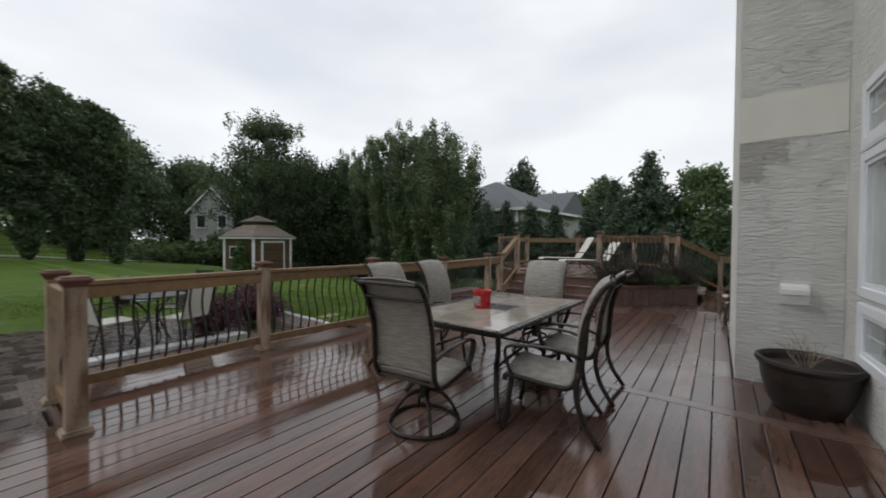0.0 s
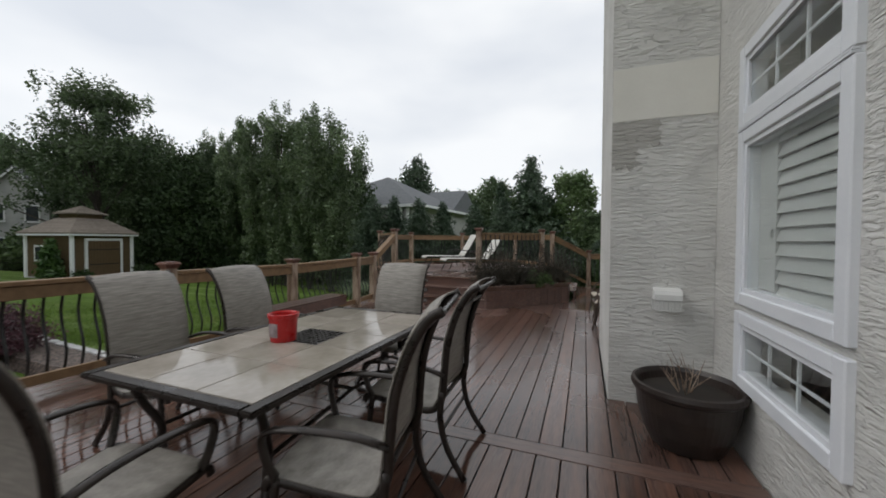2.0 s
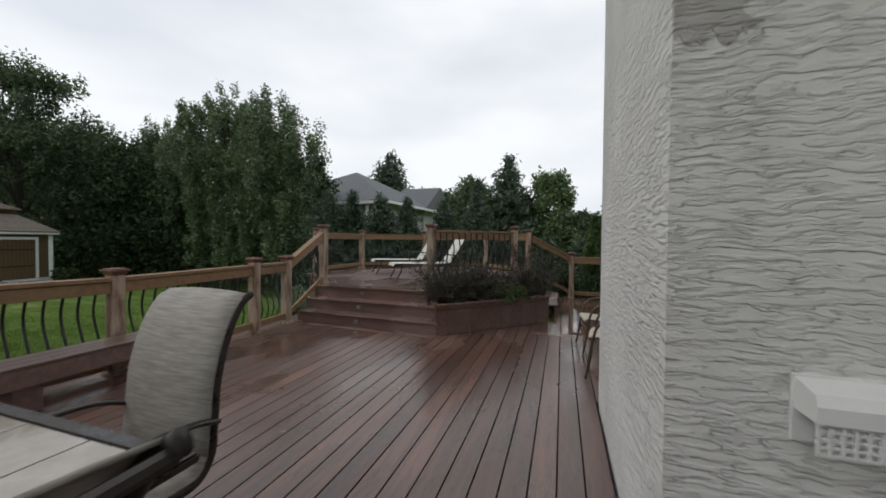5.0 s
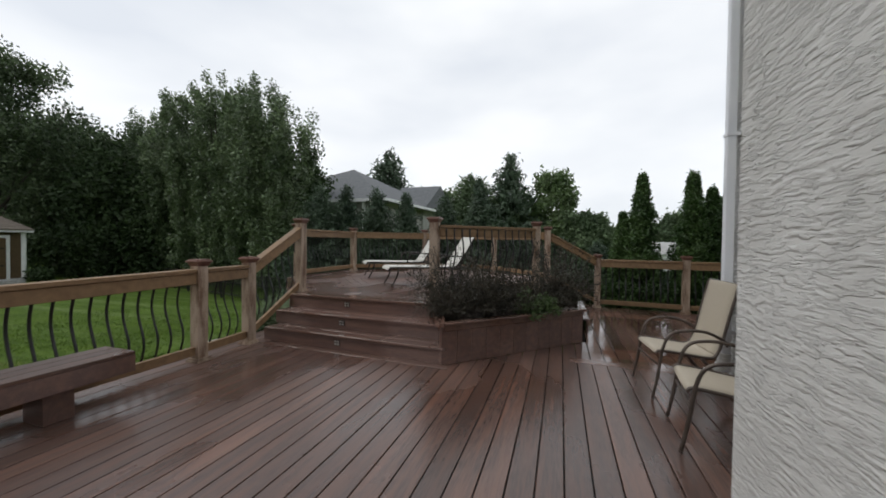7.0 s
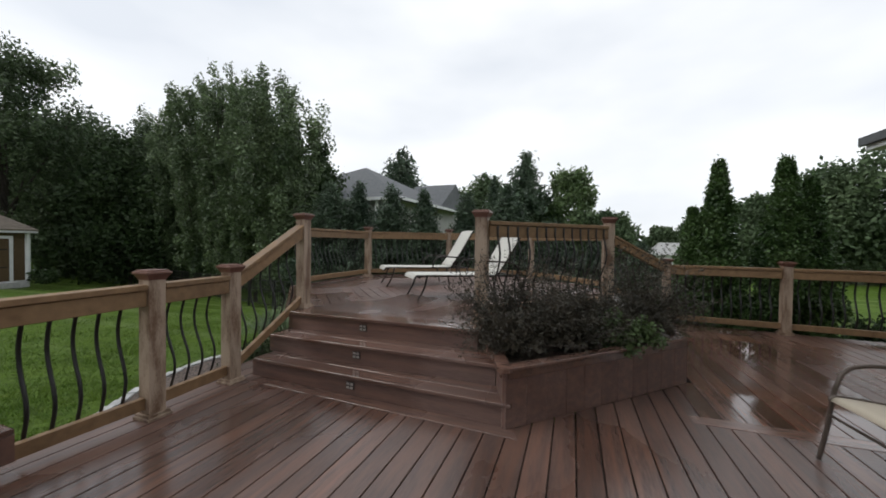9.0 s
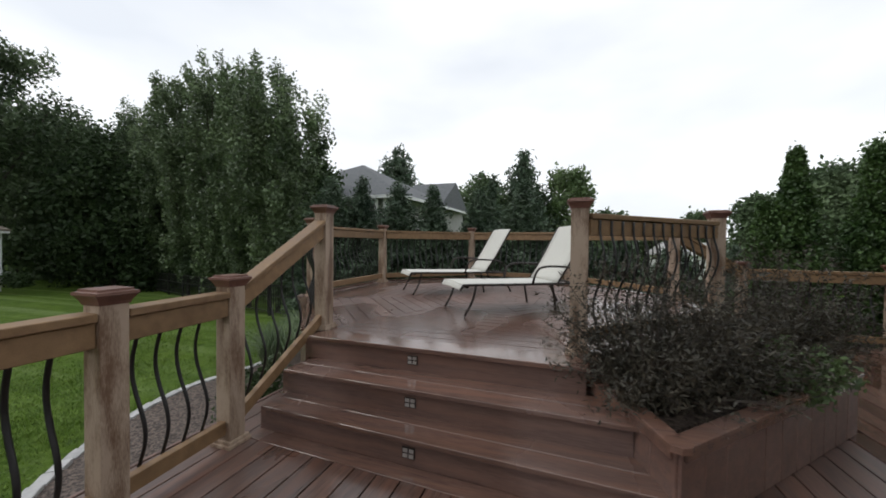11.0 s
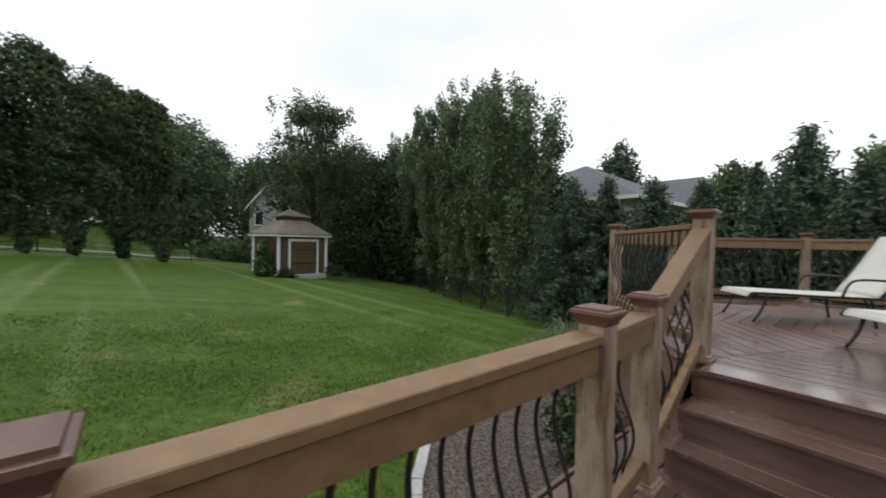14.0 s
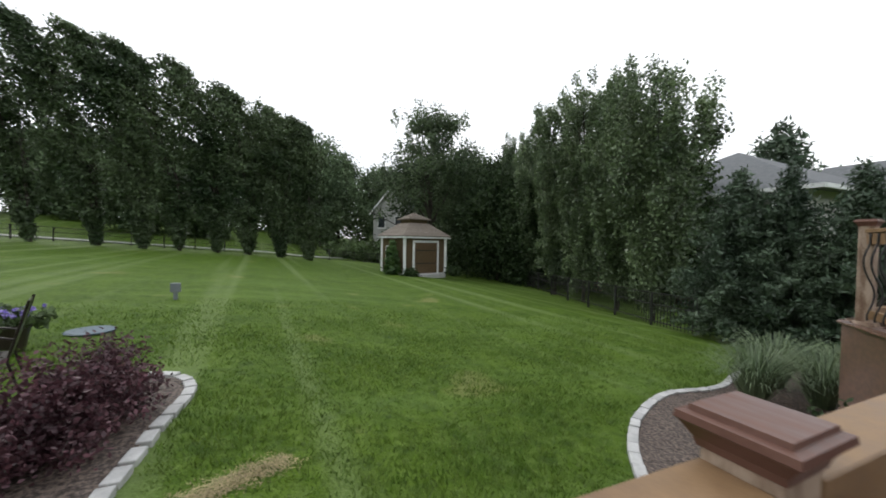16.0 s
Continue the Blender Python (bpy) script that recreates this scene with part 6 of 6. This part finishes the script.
def build_bistro():
    t = thing("bistro_table", (-7.1, -3.05, -0.17), "small round black metal bistro table on the patio", "table")
    part("tabletop", lathe([(0.02, 0.70), (0.40, 0.70), (0.41, 0.71), (0.40, 0.722), (0.02, 0.724)], 36), M_frame, t)
    for k in range(3):
        a = radians(30 + 120 * k)
        pts = smooth_path([(0.28 * math.cos(a), 0.28 * math.sin(a), 0.70), (0.08 * math.cos(a), 0.08 * math.sin(a), 0.40), (0.30 * math.cos(a), 0.30 * math.sin(a), 0.012)], 6)
        part("leg", sweep(pts, 0.014, side=(0, 0, 1)), M_frame, t, smooth=True)
    for k, (x, y, a) in enumerate(((-6.98, -3.58, 10), (-6.62, -2.80, 115), (-7.6, -2.55, 215), (-8.95, -1.95, 200))):
        c = thing("patio_side_chair", (x, y, -0.17), "pale sling patio chair beside the bistro table", "chair", "chairs round the bistro table", turn=a)
        part("seat", strip([(0.22, 0.42), (0.0, 0.42), (-0.2, 0.41)], -0.22, 0.22, 0.012), M_sling_white if k < 2 else M_frame, c)
        part("backrest", strip([(-0.2, 0.42), (-0.26, 0.65), (-0.32, 0.92)], -0.22, 0.22, 0.012), M_sling_white if k < 2 else M_frame, c)
        for sx in (-0.235, 0.235):
            part("leg", sweep(smooth_path([(sx, 0.24, 0.01), (sx, 0.22, 0.4), (sx, 0.18, 0.62), (sx, -0.1, 0.64), (sx, -0.25, 0.6)], 4), 0.011), M_frame, c, smooth=True)
            part("leg", sweep([(sx, -0.33, 0.94), (sx, -0.2, 0.42), (sx, -0.30, 0.01)], 0.011), M_frame, c)


build_bistro()


def build_petunia_pot(x, y):
    p = thing("flower_pot", (x, y, -0.15), "dark pot of trailing violet petunias", "flower pot")
    part("pot", lathe([(0.13, 0), (0.18, 0.30), (0.20, 0.31), (0.20, 0.34), (0.17, 0.34), (0.16, 0.30), (0.01, 0.30)], 28), M_pot, p)
    rng = np.random.default_rng(9)
    ctr = rng.normal(size=(30, 3)) * np.array([0.14, 0.14, 0.06]) + np.array([0, 0, 0.42])
    cr = new("foliage", leaf_mesh("foliage", clumps(rng, ctr, 0.09, 40), 0.05, M_leaf_light, 9))
    cr.parent = p
    ctr = rng.normal(size=(26, 3)) * np.array([0.17, 0.17, 0.05]) + np.array([0, 0, 0.50])
    fl = new("blossom", leaf_mesh("blossom", clumps(rng, ctr, 0.03, 9), 0.05, M_petal, 10, 0.8, 1.0))
    fl.parent = p


build_petunia_pot(-10.9, -2.65)


def build_lawn_box():
    x, y = -15.0, -1.75
    z = ground_z(x, y)
    b = thing("lawn_box", (x, y, z), "grey utility box on a short post in the lawn", "utility box")
    part("post", box((-0.04, -0.04, -0.1), (0.04, 0.04, 0.24)), M_greybox, b)
    part("box", box((-0.06, -0.10, 0.18), (0.06, 0.10, 0.40), 0.015), M_greybox, b)
    c = thing("lawn_cover", (-11.7, -2.15, ground_z(-11.7, -2.15)), "round blue-grey cover set in the lawn", "cover")
    part("lid", lathe([(0.01, 0.0), (0.30, 0.0), (0.31, 0.02), (0.28, 0.034), (0.01, 0.04)], 32), M_blue, c)


build_lawn_box()
tree(-13.0, -5.6, 560, 3.4, 1.15, 0.10, 80, 50, M_leaf_light, "round", "small light green garden tree beside the lawn", base=0.12, trunk=0.1, clump=0.14)


# ---------- fences ----------
def fence(points, name, label, step=2.4, h=1.2):
    f = thing(name, (0, 0, 0), label, "fence", kind="structure")
    for (x0, y0), (x1, y1) in zip(points, points[1:]):
        L = math.hypot(x1 - x0, y1 - y0)
        n = max(1, round(L / step))
        z0, z1 = ground_z(x0, y0), ground_z(x1, y1)
        for k in range(n):
            x, y = x0 + (x1 - x0) * k / n, y0 + (y1 - y0) * k / n
            z = z0 + (z1 - z0) * k / n
            part("fence_post", box((x - 0.035, y - 0.035, z - 0.1), (x + 0.035, y + 0.035, z + h)), M_black, f)
        for hh in (0.15, h * 0.62, h - 0.06):
            part("fence_rail", beam((x0, y0), (x1, y1), 0.016, z0 + hh, z0 + hh + 0.035, z1 - z0), M_black, f)
        bm = bmesh.new()
        m = int(L / 0.14)
        for k in range(m):
            x, y = x0 + (x1 - x0) * k / m, y0 + (y1 - y0) * k / m
            z = z0 + (z1 - z0) * k / m
            box((x - 0.009, y - 0.009, z + 0.05), (x + 0.009, y + 0.009, z + h - 0.02), bm=bm)
        tagged(part("pickets", bm, M_black, f), kind="stuff")


fence([(-44.5, 16.0), (-44.5, 3.0), (-44.5, -11.0), (-44.5, -26.0)], "lawn_fence", "low black metal fence along the far side of the lawn")
fence([(-26, 17.2), (-13.0, 12.6), (-11.0, 12.0)], "hedge_fence", "low black metal fence behind the pear trees")


# ---------- grass blades near the deck ----------
def build_blades():
    rng = np.random.default_rng(15)
    n = 380000
    x = -4.9 - 11.0 * rng.uniform(0, 1, n) ** 1.3
    y = rng.uniform(-5.0, 10.5, n)
    edge_n = np.interp(y, [2.4, 2.75, 3.1, 3.45, 3.87, 4.61, 5.72, 6.88, 8.2, 9.6], [-4.95, -5.75, -6.28, -6.66, -7.06, -7.55, -7.94, -7.86, -8.2, -8.2])
    fade = rng.uniform(0, 1, n) < np.clip(1.15 - np.hypot(x + 5.2, (y - 2.5) * 0.9) / 9.5, 0, 1)
    keep = fade & ~((y > 2.35) & (x > edge_n)) & ~((y < -0.38) & (x > -9.7)) & ~((y < -0.3) & (x > -5.2))
    x, y = x[keep], y[keep]
    z = np.interp(y, [-26, -1, 0, 4, 9.5, 14, 28], [1.42, -0.20, -0.28, -0.78, -1.02, -1.66, -2.3])
    f = np.clip((x + 7.5) / 2.0, 0, 1)
    z = z * (1 - f) + np.minimum(z, -0.20) * f
    n = len(x)
    h = rng.uniform(0.018, 0.058, n) * (0.85 + 0.4 * np.sin(x * 2.1) * np.cos(y * 1.7) + 0.35 * np.sin(x * 17 + 3 * np.sin(y * 5)) * np.cos(y * 13 + 2 * np.sin(x * 7)))
    a = rng.uniform(0, 2 * math.pi, n)
    w = rng.uniform(0.003, 0.006, n) * (1 + 0.12 * (-4.5 - x))
    lean = rng.normal(size=(n, 2)) * 0.022
    p = np.stack([x, y, z - 0.004], 1)
    s = np.stack([np.cos(a) * w, np.sin(a) * w, np.zeros(n)], 1)
    tip = p + np.stack([lean[:, 0], lean[:, 1], h], 1)
    v = np.stack([p - s, p + s, tip], 1).reshape(-1, 3)
    me = bpy.data.meshes.new("grass_blades")
    me.vertices.add(3 * n), me.loops.add(3 * n), me.polygons.add(n)
    me.vertices.foreach_set("co", v.astype(np.float32).ravel())
    me.loops.foreach_set("vertex_index", np.arange(3 * n, dtype=np.int32))
    me.polygons.foreach_set("loop_start", np.arange(0, 3 * n, 3, dtype=np.int32))
    me.materials.append(M_blade)
    me.update(calc_edges=True)
    tagged(new("grass_blades", me), "short damp green grass blades of the lawn", "grass", kind="stuff")


build_blades()


def build_straw():
    """Strip of dry cut grass left lying on the lawn."""
    rng = np.random.default_rng(31)
    bm = bmesh.new()
    for k in range(1500):
        s, w = rng.beta(1.3, 1.3), rng.normal() * 0.065 * (1 - 0.4 * rng.uniform())
        x = STRAW[0][0] + (STRAW[1][0] - STRAW[0][0]) * s + w * 0.6
        y = STRAW[0][1] + (STRAW[1][1] - STRAW[0][1]) * s + w
        z = ground_z(x, y) + rng.uniform(0.004, 0.03)
        a, h = rng.uniform(0, 6.28), rng.uniform(0.03, 0.07)
        d = Vector((math.cos(a) * h, math.sin(a) * h, rng.uniform(-0.012, 0.015)))
        n = Vector((-d.y, d.x, 0)).normalized() * 0.003
        p = Vector((x, y, z))
        bm.faces.new([bm.verts.new(v) for v in (p - n, p + n, p + d)])
    me = mesh_of(bm, "dry_grass", M_straw)
    tagged(new("dry_grass", me), "strip of dry straw-coloured clippings on the lawn", "dry grass", kind="stuff")


STRAW = ((-7.42, 0.56), (-6.95, -0.14))
build_straw()


# ---------- deck boards ----------
def build_deck():
    d = thing("deck_floor", (0, 0, 0), "wet brown composite deck of long narrow boards", "deck", kind="structure")
    pitch, gap = 0.1555, 0.009
    meshes = {}

    def board(x, y0, y1, w=pitch - gap):
        L = round(y1 - y0, 2)
        if L < 0.05:
            return
        key = (L, round(w, 4), y0 > 4.3)
        if key not in meshes:
            meshes[key] = mesh_of(box((-w / 2, -L / 2, -0.025), (w / 2, L / 2, 0.0), 0.003), "board", M_deck_back if y0 > 4.3 else M_deck)
        shared("board", meshes[key], d, pose(x, (y0 + y1) / 2, 0))

    n0 = math.ceil(-5.0 / pitch)
    for k in range(n0, 29):
        x = (k + 0.5) * pitch - 0.02
        lo = -8.6
        if x < -3.72:
            lo = -4.36 if x < -4.06 else -8.6
        if x < 0:
            hi = (4.58 if x < -4.62 else 3.90) if x < -2.06 else (3.74 + (x + 2.06) if x < -0.55 else 8.42 - 0.13 * (x + 0.07))
            cuts = [lo, -1.03, hi] if x < -0.60 else [lo, -1.03, 4.36, hi]
        elif x < WX:
            cuts = [lo, -1.03, -0.003]
        else:
            cuts = []
        for a, b in zip(cuts, cuts[1:]):
            if b < a:
                continue
            board(x, a + (0.075 if a in (-1.03, 4.36) else 0), b - (0.075 if b in (-1.03, 4.36) else 0.002))
        if 0 < x < WX - 0.07:
            board(x, 2.085, 4.285)
            board(x, 4.435, 8.40 - 0.13 * x)
        if x > WX - 0.07 and x < 3.3:
            board(x, 4.435 if x < 0.86 else 4.25, 8.40 - 0.13 * x)
    for y, xa, xb in ((-1.03, -4.80, WX - 0.01), (4.36, -0.72, WX - 0.01)):
        part("breaker_board", box((xa, y - 0.070, -0.025), (xb, y + 0.070, 0.001), 0.003), M_deck_x, d)
    # one solid sheet under the boards, painted near-black as shade in the gaps
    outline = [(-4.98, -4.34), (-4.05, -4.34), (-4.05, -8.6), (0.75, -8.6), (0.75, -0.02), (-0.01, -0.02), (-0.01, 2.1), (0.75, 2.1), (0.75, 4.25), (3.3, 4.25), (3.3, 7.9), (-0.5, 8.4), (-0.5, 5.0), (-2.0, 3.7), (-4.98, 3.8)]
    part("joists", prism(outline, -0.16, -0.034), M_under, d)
    for p, q in (((-5.03, -4.39), (-5.03, 4.55)), ((-4.10, -4.385), (-5.03, -4.385)), ((-4.09, -8.6), (-4.09, -4.40)), ((-0.5, 8.47), (3.4, 7.96))):
        part("fascia_board", beam(p, q, 0.013, -0.30, -0.004, 0), M_fascia, d)


def clip_strip(poly, axis_p, n, lo, hi):
    """The part of a convex polygon between two lines square to n."""
    def cut(pts, lim, keep_above):
        out = []
        for a, b in zip(pts, pts[1:] + pts[:1]):
            da, db = (a - axis_p).dot(n) - lim, (b - axis_p).dot(n) - lim
            if not keep_above:
                da, db = -da, -db
            if da >= 0:
                out.append(a)
            if (da > 0) != (db > 0) and abs(da - db) > 1e-9:
                out.append(a.lerp(b, da / (da - db)))
        return out
    return cut(cut(poly, lo, True), hi, False)


def build_upper_deck():
    d = thing("raised_deck", (0, 0, 0), "raised octagonal deck with boards laid in eight mitred fields", "deck", kind="structure")
    c = Vector((-3.55, 7.05))
    rim = [c + (Vector(p) - c) * 1.06 for p in OCT]
    inner = [c + (Vector(p) - c) * 1.045 for p in OCT]
    for k in range(8):
        a, b = inner[k], inner[(k + 1) % 8]
        u = (b - a).normalized()
        n = Vector((-u.y, u.x))
        if (c - a).dot(n) < 0:
            n = -n
        depth = (c - a).dot(n)
        mid = deck_material("wet_brown_mitred_board", (0.088, 0.048, 0.039), (0.150, 0.086, 0.068), (0.175, 0.10, 0.076), (9, 9, 9), 0.14, drained=0.12)
        j, w = 0, 0.1455
        shrink = u * 0.007
        while j * w < depth - 0.02:
            q = clip_strip([a + shrink, b - shrink, c], a, n, j * w, j * w + w - 0.010)
            if len(q) >= 3:
                part("board", prism([(v.x, v.y) for v in q], UP - 0.026, UP), mid, d)
            j += 1
    # solid near-black sheet again: painted shade between the mitred boards
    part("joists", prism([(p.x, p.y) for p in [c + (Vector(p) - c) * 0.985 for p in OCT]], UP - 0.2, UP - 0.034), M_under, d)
    for k in range(8):
        a, b = rim[k], rim[(k + 1) % 8]
        lo = -1.0 if k >= 3 else 0.0
        if k == 0:
            continue
        part("skirt_board", beam(a, b, 0.012, lo, UP - 0.004, 0), M_fascia, d)
        part("edge_board", beam(a, b, 0.055, UP + 0.001, UP + 0.022, 0), M_deck_x, d)


build_deck()
build_upper_deck()
